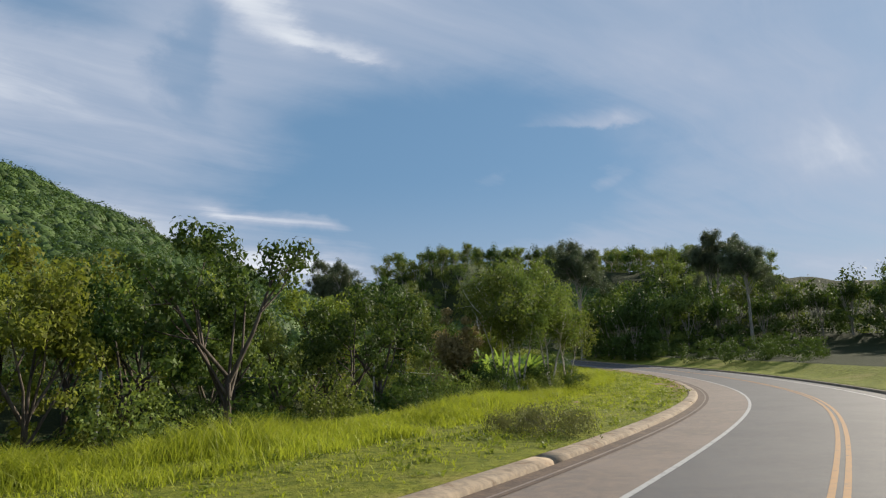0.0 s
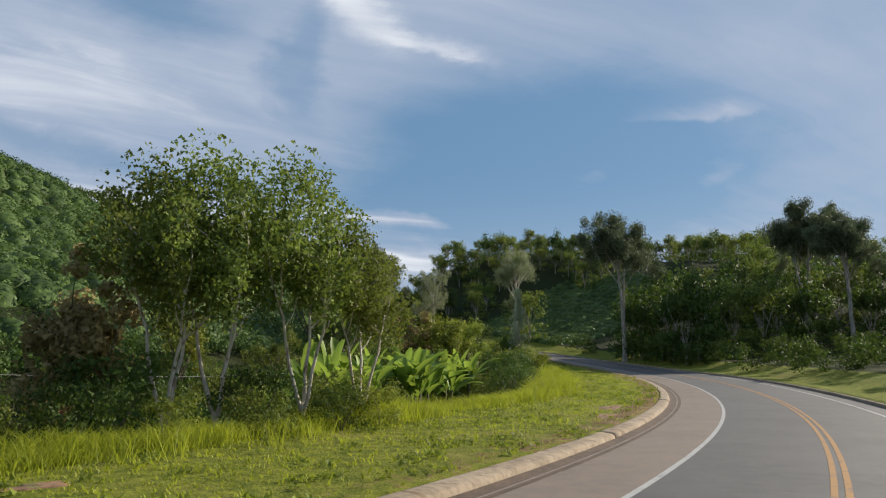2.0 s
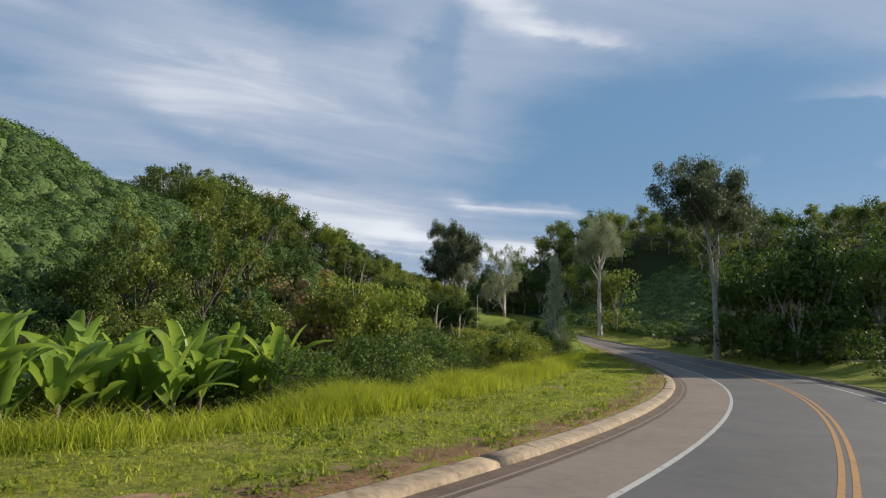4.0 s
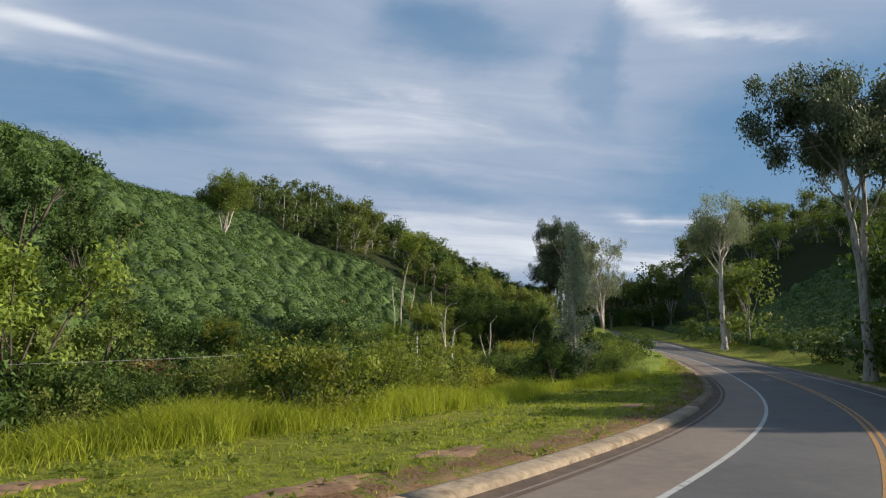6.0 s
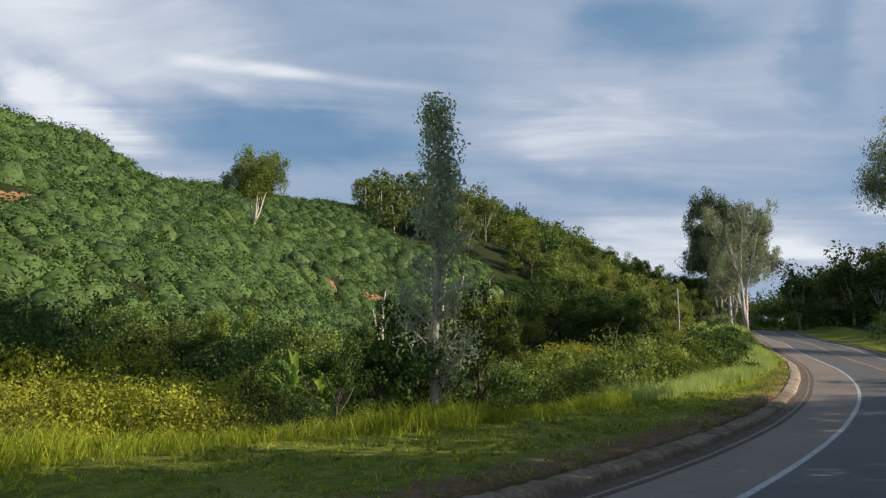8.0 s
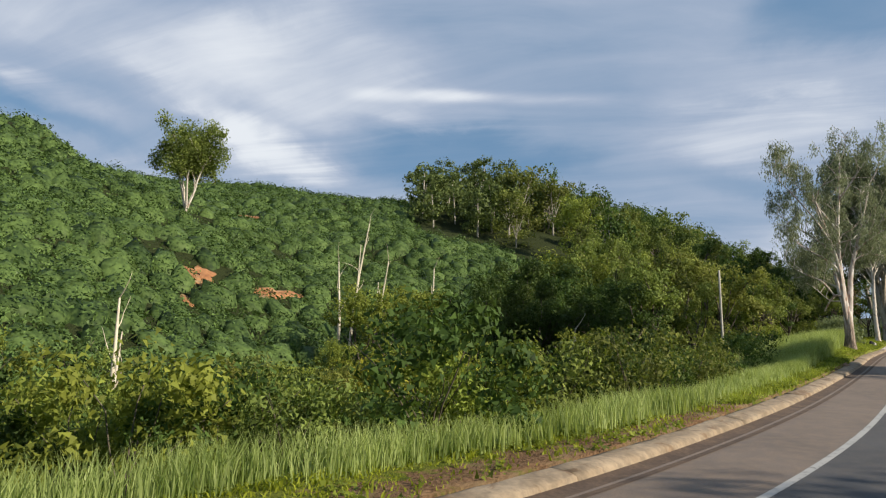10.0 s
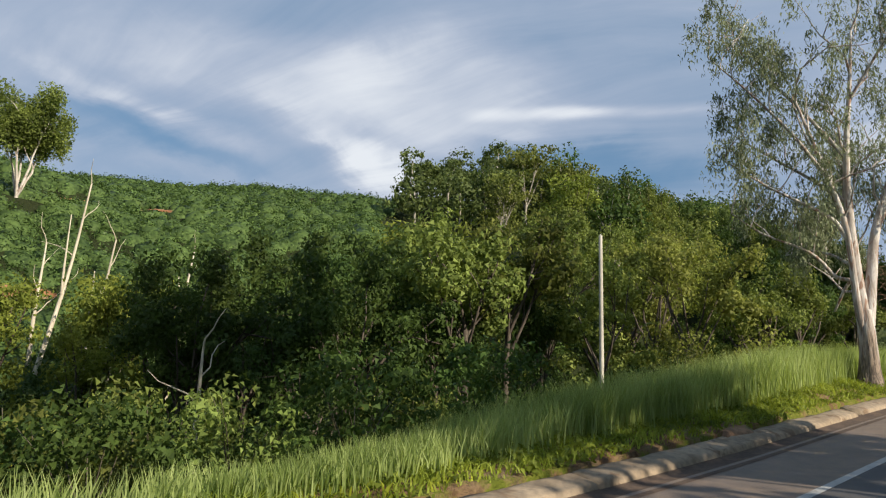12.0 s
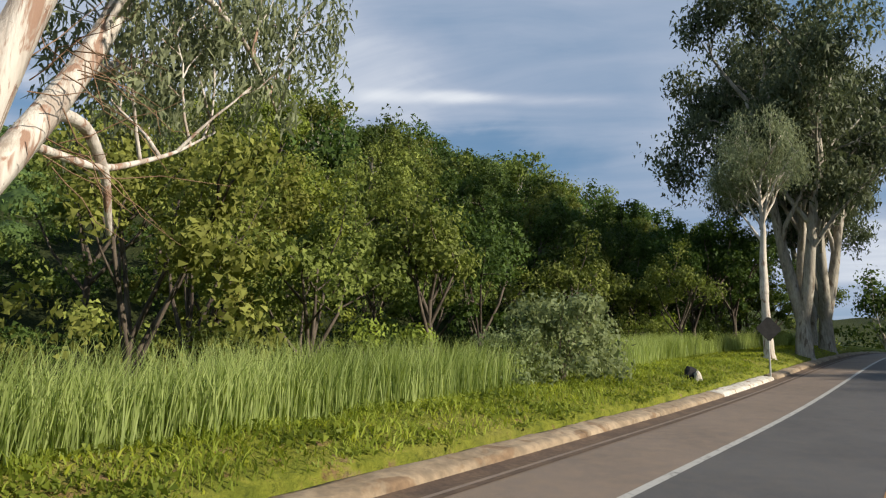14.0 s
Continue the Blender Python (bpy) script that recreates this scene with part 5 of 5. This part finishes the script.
    limbs += [line([(-1.2, -0.5, 7.8, 0.08), (-2.6, -0.8, 9.6, 0.06), (-4.2, -1.0, 11.2, 0.04), (-5.8, -1.2, 12.6, 0.02)]),
              line([(-0.2, 0.2, 9.0, 0.09), (-1.6, 0.6, 11.2, 0.06), (-3.2, 1.0, 13.2, 0.04), (-4.4, 1.2, 15.0, 0.02)]),
              line([(0.1, 0.0, 11.5, 0.07), (0.9, -1.0, 13.2, 0.05), (1.6, -2.2, 15.0, 0.02)])]
    paths, tips = [bole] + stems + limbs, []
    for k, (pts, rad) in enumerate(stems + limbs[:5] + limbs[6:]):
        stem = k < 4
        more, ends = grow(r, (pts, rad), 7 if stem else 6, 2.7 if stem else 1.7, 0.055 if stem else 0.035, 2, 0.62, 0.2, (2, 3), 0.2, 0.65, 0.55 if stem else 0.6)
        paths += more[1:]
        tips += [ends, ends[::2] - [0, 0, 0.55], ends[::3] - [0, 0, 1.1]]
    tips = np.concatenate(tips)
    tips = tips[tips[:, 2] > 4.9]
    tips[:, 2] *= 16.8 / tips[:, 2].max() if tips[:, 2].max() > 17 else 1
    v, f = tubes(paths[:1], 20)
    far = np.hypot(v[:, 0], v[:, 1])
    an = np.arctan2(v[:, 1], v[:, 0])
    swell = 1 + (0.05 * np.sin(an * 5 + v[:, 2] * 0.8) + 0.03 * np.sin(an * 11 - v[:, 2] * 2.2)) * np.clip(1.8 - v[:, 2] * 0.45, 0.4, 1.6) * (far > 0.05)
    v[:, :2] *= swell[:, None]
    v2, f2 = tubes(paths[1:], 9)
    part("trunk", mesh_data("trunk", np.concatenate([v, v2]), [f[0], f[1], f2[0] + len(v), f2[1] + len(v)], M_BARK_GREAT, True), root, "pale smooth bark, brown and rough at the foot")
    lv, lf = leaves(r, blobs(r, tips, 38, 0.42, 1.2)[0], 0.21, 0.055, 0.75, 0.0)
    part("crown", mesh_data("crown", lv, lf, M_LEAF_GUM), root, "grey-green leaves hanging in loose bunches")
    # dry twigs and a hanging strip of bark on the lee of the fork
    twigs = []
    for k in range(26):
        s = r.random()
        foot = to_right * (0.45 + 0.6 * s) + ahead * (0.4 + 0.8 * r.random()) + np.array([0, 0, 3.2 + 1.6 * r.random()])
        way = to_right * (0.5 + 0.6 * r.random()) + ahead * 0.5 * r.normal() + np.array([0, 0, 0.55 * r.normal() - 0.15])
        q = np.linspace(0, 1, 5)[:, None]
        twigs.append((foot + way * q * (0.6 + 0.7 * r.random()) + np.array([0, 0, -0.25]) * q**2 + r.normal(size=(5, 3)) * 0.06, np.linspace(0.008, 0.003, 5)))
    v, f = tubes(twigs, 4)
    part("twig_tangle", mesh_data("twig_tangle", v, f, M_TWIG, True), root, "tangle of brown dead twigs at the fork")
    root.matrix_basis = pose(-115.3, 163.7, float(height_at(-115.3, 163.7)[0]) - 0.02)


build_big_gum()


def build_lone_tree():
    trunk, crown = gum(65, 10.0, 5, 0.05, 3.5, 80, 0.2, 0.95, 6, 0.8, 2, M_LEAF_WOOD, M_BARK_PALE, (0.22, 0.16, 0.1), 0.27, 0.4, 0.6)
    root = tagged(new("lone_tree"), "lone tree with pale forked stems among the coffee", "tree")
    part("trunk", trunk, root)
    part("crown", crown, root)
    root.matrix_basis = pose(-128.8, 102.9, float(height_at(-128.8, 102.9)[0]) - 0.1)


build_lone_tree()
tall = Kind("columnar_tree", *columnar(66, 11.5), "tall narrow columnar tree with grey-green foliage", "tree", "columnar trees")
put_xy(tall, -60.6, 120.4)
for x, y, s in ((-62.2, 120.0, 0.55), (-60.4, 118.6, 0.45), (-63.4, 122.4, 0.6), (-58.8, 117.2, 0.38), (-64.6, 120.6, 0.5)):
    put_xy(K_DARK[1], x, y, s)

for k, (x, y, h, lean_x, lean_y, fork) in enumerate(((-112.8, 126.4, 10.6, -0.6, 1.0, 0.5), (-113.9, 128.2, 8.0, -0.3, 0.7, 0.25), (-114.5, 129.2, 4.2, -0.2, 0.6, 0), (-115.8, 132.0, 8.4, -0.1, 0.5, 0.7), (-113.2, 125.6, 7.0, 0.2, -0.3, 0),
                                                     (-80.5, 119, 6.5, 0.2, 0.3, 0.5), (-81.5, 120.5, 5.0, -0.2, 0.2, 0), (-104, 143, 4, 0.3, 0.1, 0), (-84.2, 126.0, 6.0, 0.1, -0.2, 0.4))):
    ob = tagged(new("dead_tree"), "bare bleached dead tree standing in the thicket", "dead tree", "dead trees")
    part("trunk", dead_tree(90 + k, h, (lean_x, lean_y), fork), ob)
    ob.matrix_basis = pose(x, y, float(height_at(x, y)[0]))


def build_poles():
    for x, y, h, rad, label in ((-113.0, 154.2, 7.3, 0.085, "tall plain weathered pole standing in tall grass"), (-51.3, 104.7, 3.5, 0.06, "pale wooden post at the thicket's edge")):
        ob = tagged(new("pole"), label, "pole", "poles")
        v, f = tubes([(np.c_[np.zeros(6), np.zeros(6), np.linspace(-0.4, h, 6)], np.linspace(rad * 1.15, rad * 0.85, 6))], 10)
        part("shaft", mesh_data("shaft", v, f, M_POLE, True), ob)
        ob.matrix_basis = pose(x, y, float(height_at(x, y)[0]), 0.8, 0.5, 0)


build_poles()


def build_wire():
    """A slack wire on thin posts along the thicket."""
    tops, root = [], tagged(new("wire_line"), "slack wire on thin weathered posts in the thicket", "wire")
    for k, (t, left, h) in enumerate(((0.9, 23, 3.4), (2.3, 24, 3.4), (4.2, 25.5, 3.0), (6.1, 22, 3.0))):
        x, y, _ = beside([t], left)
        z = float(height_at(x, y)[0])
        foot, top = np.array([x[0], y[0], z - 0.4]), np.array([x[0] + 0.12 * math.sin(k * 2.3), y[0] + 0.15 * math.cos(k * 1.7), z + h])
        v, f = tubes([(np.linspace(foot, top, 5), np.linspace(0.06, 0.045, 5))], 8)
        part("post", mesh_data("post", v, f, M_POLE, True), root)
        tops.append(top - [0, 0, 0.1])
    tops.append(np.array([-51.3, 104.7, float(height_at(-51.3, 104.7)[0]) + 3.35]))
    for a, b in zip(tops[:-1], tops[1:]):
        s = np.linspace(0, 1, 17)[:, None]
        v, f = tubes([(a + (b - a) * s - np.array([0, 0, 1.2]) * s * (1 - s), np.full(17, 0.008))], 4)
        part("wire", mesh_data("wire", v, f, M_WIRE, True), root)


build_wire()


def build_sign():
    """A diamond road sign seen from behind, on a thin steel post."""
    x, y = np.array([-142.8]), np.array([179.2])
    root = tagged(new("road_sign"), "diamond road sign seen from its dark back", "road sign")
    v, f = tubes([(np.c_[np.zeros(3), np.zeros(3), np.linspace(-0.4, 2.5, 3)], np.full(3, 0.04))], 8)
    part("post", mesh_data("post", v, f, M_STEEL, True), root)
    bm = bmesh.new()
    bmesh.ops.create_cube(bm, size=1, matrix=Matrix.Translation((0.06, 0, 2.05)) @ Euler((radians(45), 0, 0)).to_matrix().to_4x4() @ Matrix.Diagonal((0.012, 0.82, 0.82, 1)))
    bmesh.ops.bevel(bm, geom=[e for e in bm.edges if abs(e.verts[0].co.x - e.verts[1].co.x) > 0.005], offset=0.05, segments=3, affect="EDGES")
    me = bpy.data.meshes.new("plate")
    bm.to_mesh(me)
    bm.free()
    me.materials.append(M_SIGN)
    part("plate", me, root)
    root.matrix_basis = pose(x[0], y[0], float(height_at(x, y)[0]), 0, 0, 5)


build_sign()


def rock(name, x, y, size, mat, label, seed):
    bm = bmesh.new()
    bmesh.ops.create_icosphere(bm, subdivisions=2, radius=1)
    rr = random.Random(seed)
    for v in bm.verts:
        v.co *= 0.85 + 0.3 * noise.noise(v.co * 1.3 + Vector((seed, 0, 0)))
        v.co = Vector((v.co.x * size[0], v.co.y * size[1], v.co.z * size[2]))
    me = bpy.data.meshes.new(name)
    bm.to_mesh(me)
    bm.free()
    me.materials.append(mat)
    ob = tagged(new(name, me), label, "stone")
    ob.matrix_basis = pose(x, y, float(height_at(x, y)[0]) + size[2] * 0.3, 0, 0, rr.random() * 360)


px, py, _ = beside([15.86], 7.6)
rock("marker_stone", px[0], py[0], (0.3, 0.26, 0.42), M_SIGN, "small dark stone marker on the verge", 2)
px, py, _ = beside([15.85], 7.3)
rock("rubble", px[0], py[0], (0.17, 0.14, 0.34), M_ROCK, "pale broken stone beside the dark marker", 3)

# ---------------------------------------------------------------- coffee plantation


def build_coffee():
    """Rows along the slope: the nearest bushes are things, the rest one stand."""
    r = np.random.default_rng(12)
    spots = []
    for left in np.arange(29, 150, 2.55):
        ts = np.arange(2.2, 18.5, 0.01)
        x, y, _ = beside(ts, left)
        s = np.r_[0, np.cumsum(np.hypot(np.diff(x), np.diff(y)))]
        pick_s = np.arange(0, s[-1], 1.7)
        spots.append(np.c_[np.interp(pick_s, s, x), np.interp(pick_s, s, y), np.full(len(pick_s), left)])
    spots = np.concatenate(spots)
    spots[:, :2] += r.normal(size=(len(spots), 2)) * 0.34
    t, l = along(spots[:, 0], spots[:, 1])
    foot = np.interp(t, [2, 6.8, 7.4, 9.5, 12, 13.2, 14.5, 16.4], [33, 36, 31, 29, 29, 33, 40, 46])
    ok = (np.abs(l - spots[:, 2]) < 1.2) & (l > foot) & ((t < 15.8) | ((t < 18.4) & (l > 66) & (spots[:, 1] < 119))) & (r.random(len(t)) > 0.03)
    ok &= (t < 15.2) | (l > 46)
    ok &= np.hypot(spots[:, 0] + 128.8, spots[:, 1] - 102.9) > 1.5
    for x, y, a, b in BARE:
        row, up = slope_way(x, y)
        d = spots[:, :2] - [x, y]
        ok &= np.hypot(d @ row / (a + 0.4), d @ up / (b + 0.4)) > 1
    spots, l, t = spots[ok], l[ok], t[ok]
    # a second field on the far slope
    more = []
    for left in np.arange(-58, -12, 2.7):
        x, y, _ = beside(np.arange(12.2, 16.6, 0.09), left)
        more.append(np.c_[x, y, np.full(len(x), left)])
    more = np.concatenate(more)
    z = height_at(spots[:, 0], spots[:, 1])
    near = np.argsort(l)[:160]
    is_near = np.zeros(len(l), bool)
    is_near[near] = True
    for k, i in enumerate(np.flatnonzero(is_near)):
        K_COFFEE[k % 2].put(spots[i, 0], spots[i, 1], z[i] - 0.08, 0.9 + 0.25 * r.random())
    rest = np.concatenate([np.c_[spots[~is_near, :2], z[~is_near]], np.c_[more[:, :2], height_at(more[:, 0], more[:, 1])]])
    lower = np.r_[l[~is_near] < 72, np.zeros(len(more), bool)]
    per = np.where(lower, 160, 70)
    c = np.repeat(rest, per, 0)
    vigour = 0.75 + 0.45 * r.random(len(rest))
    grown = np.repeat(vigour, per)[:, None]
    size = np.repeat(np.where(lower, 0.26, 0.36), per)[:, None] * (0.7 + 0.5 * r.random((len(c), 1)))
    d = unit(r.normal(size=(len(c), 3)))
    d[:, 2] = np.abs(d[:, 2])
    # uneven lumps: each bush bulges in a few directions of its own
    bulge = np.repeat(unit(r.normal(size=(len(rest), 3))), per, 0)
    swell = 1 + 0.3 * np.sin(3.1 * np.sum(d * bulge, 1) + np.repeat(r.random(len(rest)) * 6.3, per))[:, None]
    d = d * [1.45, 1.45, 1.4] * grown * swell * (0.66 + 0.36 * r.random((len(c), 1)))
    # every bush leans with the slope that it stands on
    fall = np.stack([height_at(rest[:, 0] + 1, rest[:, 1]) - rest[:, 2], height_at(rest[:, 0], rest[:, 1] + 1) - rest[:, 2]], 1)
    on = d + np.sum(np.repeat(fall, per, 0) * d[:, :2], 1)[:, None] * [0, 0, 1]
    v, f = leaves(r, (c + on + [0, 0, 0.1], unit(d)), size, size * 0.58, 0.1, 0.35)
    root = tagged(new("coffee_plantation", mesh_data("coffee_plantation", v, f, M_LEAF_COFFEE)), "rows of dark green coffee bushes on the hillside", "plantation", kind="stuff")
    # solid domes added under each bush's leaves, coloured dark for the shade inside
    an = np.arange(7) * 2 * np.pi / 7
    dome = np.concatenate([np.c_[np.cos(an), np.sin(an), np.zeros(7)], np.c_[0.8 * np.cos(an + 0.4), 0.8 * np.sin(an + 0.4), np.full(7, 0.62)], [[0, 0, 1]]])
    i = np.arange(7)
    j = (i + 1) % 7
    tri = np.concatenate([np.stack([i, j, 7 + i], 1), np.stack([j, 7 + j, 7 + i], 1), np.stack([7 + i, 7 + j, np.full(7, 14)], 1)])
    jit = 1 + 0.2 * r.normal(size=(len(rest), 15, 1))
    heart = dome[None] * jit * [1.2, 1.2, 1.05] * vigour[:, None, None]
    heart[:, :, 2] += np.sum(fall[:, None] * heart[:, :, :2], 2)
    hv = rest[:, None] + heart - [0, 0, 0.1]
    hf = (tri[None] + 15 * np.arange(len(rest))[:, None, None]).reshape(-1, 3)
    part("inner_foliage", mesh_data("inner_foliage", hv.reshape(-1, 3), hf, M_SHADE_CORE), root)


build_coffee()

# ---------------------------------------------------------------- grass


def blades(r, foot, height, width, lean, heads=True):
    """Grass blades of two joints, bending over."""
    n = len(foot)
    an = r.random(n) * 2 * np.pi
    side = np.c_[np.cos(an), np.sin(an), np.zeros(n)]
    out = unit(np.c_[r.normal(size=(n, 2)), np.zeros(n)])
    h = height[:, None]
    w = width[:, None] * side / 2
    bend = (lean * (0.4 + r.random(n)))[:, None] * h * out
    mid = foot + bend * 0.3 + [0, 0, 0.55] * h
    top = foot + bend + [0, 0, 1.0] * h * (1 - 0.2 * np.abs(lean))
    v = np.stack([foot - w, foot + w, mid + w * 0.8, mid - w * 0.8, top], 1).reshape(-1, 3)
    i = np.arange(n) * 5
    return v, [np.stack([i, i + 1, i + 2, i + 3], 1), np.stack([i + 3, i + 2, i + 4], 1)]


def build_grass():
    r = np.random.default_rng(17)
    # short turf on the verge
    n = 33000
    t = r.uniform(-0.5, 19, n)
    w = W(t)
    left = kerb_at(t) + 0.7 + (w - kerb_at(t) - 0.5) * r.random(n) ** 0.9
    x, y, _ = beside(t, left)
    keep = r.random(n) < 0.35 + 0.65 * smooth(1.0, 3.0, left - kerb_at(t))
    for cx, cy, a, _ in WORN:
        keep &= np.hypot(x - cx, y - cy) > a * 0.6
    x, y = x[keep], y[keep]
    clump = 0.5 + 0.5 * np.sin(x * 1.7 + np.sin(y * 1.1) * 2) * np.sin(y * 1.9 + x * 0.6)
    foot = np.c_[x, y, height_at(x, y) - 0.02]
    foot = np.repeat(foot, 2, 0) + np.c_[r.normal(size=(2 * len(x), 2)) * 0.05, np.zeros(2 * len(x))]
    v, f = blades(r, foot, np.repeat(0.05 + 0.13 * clump, 2) * (0.6 + 0.8 * r.random(len(foot))), np.full(len(foot), 0.035), 0.8)
    tagged(new("grass", mesh_data("grass", v, f, M_GRASS)), "short bright green grass on the verge", "grass", kind="stuff")
    n = 21000
    t = r.uniform(11.4, 16.6, n)
    left = kerb_at(t) + 0.65 + (W(t) - kerb_at(t) - 0.4) * r.random(n) ** 0.8
    x, y, _ = beside(t, left)
    foot = np.c_[x, y, height_at(x, y) - 0.02]
    tuft = 0.5 + 0.5 * np.sin(x * 2.1 + 1) * np.sin(y * 2.6 + x)
    v, f = blades(r, foot, (0.07 + 0.2 * tuft) * (0.5 + r.random(n)), np.full(n, 0.03), 0.7)
    n = 5200
    t1 = r.uniform(-0.4, 3.0, n)
    off = r.random(n) ** 1.6
    x1, y1, _ = beside(t1, W(t1) + 0.8 - np.interp(t1, [-0.4, 1.3, 3.0], [5.2, 4.0, 1.6]) * off)
    lump = np.clip(0.5 + 0.7 * np.sin(x1 * 0.8 + 2 * np.sin(y1 * 0.3)) * np.sin(y1 * 0.9 + x1 * 0.3), 0, 1)
    keep = r.random(n) < 0.25 + 0.75 * lump
    x1, y1, lump, off = x1[keep], y1[keep], lump[keep], off[keep]
    foot1 = np.repeat(np.c_[x1, y1, height_at(x1, y1) - 0.04], 13, 0)
    foot1[:, :2] += r.normal(size=(len(foot1), 2)) * 0.2
    v1, f1 = blades(r, foot1, np.repeat(0.25 + 0.75 * lump * (1.1 - 0.7 * off), 13) * (0.5 + 0.6 * r.random(len(foot1))), np.full(len(foot1), 0.024), 0.7)
    tagged(new("lush_grass", mesh_data("lush_grass", v1, f1, M_GRASS)), "lush yellow-green grass in tussocks before the thicket", "grass", kind="stuff")
    tagged(new("verge_grass", mesh_data("verge_grass", v, f, M_GRASS_DEEP)), "deep green tufts of grass on the bank by the kerb", "grass", kind="stuff")
    # broad-leaved weeds in loose colonies on the verge
    n = 6500
    t = r.uniform(-0.5, 17, n)
    left = kerb_at(t) + 0.6 + (W(t) - kerb_at(t) - 0.4) * r.random(n)
    x, y, _ = beside(t, left)
    colony = np.sin(x * 0.9 + 2 * np.sin(y * 0.35)) * np.sin(y * 0.75 + np.sin(x * 0.5)) + 0.5 * np.sin(x * 2.3 + y * 1.9)
    keep = colony + 0.5 * r.normal(size=n) + 0.5 * (t > 12.5) > 0.35
    c = np.c_[x, y, height_at(x, y)][keep]
    c = np.repeat(c, 12, 0)
    spread = r.normal(size=(len(c), 3)) * [0.11, 0.11, 0.05]
    spread[:, 2] = np.abs(spread[:, 2]) + 0.03
    v, f = leaves(r, c + spread, 0.12, 0.075, 0.0, 0.7)
    tagged(new("verge_weeds", mesh_data("verge_weeds", v, f, M_LEAF_WEED)), "low broad-leaved weeds in patches on the verge", "weeds", kind="stuff")
    # the tall grass where the verge ends
    n = 11500
    t = r.uniform(-0.7, 19, n)
    t0 = t
    left = W(t) + r.normal(size=n) * 0.9 + 0.3
    t = np.where(r.random(n) < 0.3, r.uniform(12.3, 17, n), t)
    left = W(t) + left - W(t0)
    wide = (t > 9.6) & (r.random(n) < 0.8)
    left = np.where(wide, W(t) - 0.6 + np.interp(t, [9.6, 10.8, 12.4, 13.2], [3.0, 1.8, 1.6, 6.0]) * r.random(n), left)
    left = np.where(t > 9.6, np.maximum(left, W(t) - 0.6 + 0.4 * smooth(12.4, 13.0, t)), left)
    x, y, _ = beside(t, left)
    patch = 0.5 + 0.5 * np.sin(x * 0.55 + 1.0) * np.sin(y * 0.47 + x * 0.2)
    keep = (r.random(n) < 0.3 + 0.7 * patch) | (t > 9.6)
    x, y, t, patch = x[keep], y[keep], t[keep], patch[keep]
    tall_h = np.where(t > 12.4, np.interp(t, [12.4, 13.3], [0.5, 1.35]) + 0.45 * patch, np.where(t > 9.6, np.interp(t, [9.6, 11, 12.2], [0.9, 0.6, 0.4]) + 0.4 * patch, 0.55 + 1.0 * patch**1.5))
    late = t > 9.6
    for name, mat, label, pick_t, per, spread, wide_blade, lean in (
            ("tall_grass", M_GRASS_TALL, "tall uncut green grass at the verge's edge", late, 13, 0.17, 0.022, 0.27),
            ("grass_tussocks", M_GRASS, "bright green tussocks along the thicket's edge", ~late, 22, 0.22, 0.021, 0.75)):
        foot = np.repeat(np.c_[x, y, height_at(x, y) - 0.05][pick_t], per, 0)
        m = len(foot)
        foot[:, :2] += r.normal(size=(m, 2)) * spread
        v, f = blades(r, foot, np.repeat(tall_h[pick_t], per) * (0.45 + 0.6 * r.random(m)), np.full(m, wide_blade), lean)
        tagged(new(name, mesh_data(name, v, f, mat)), label, "grass", kind="stuff")


build_grass()
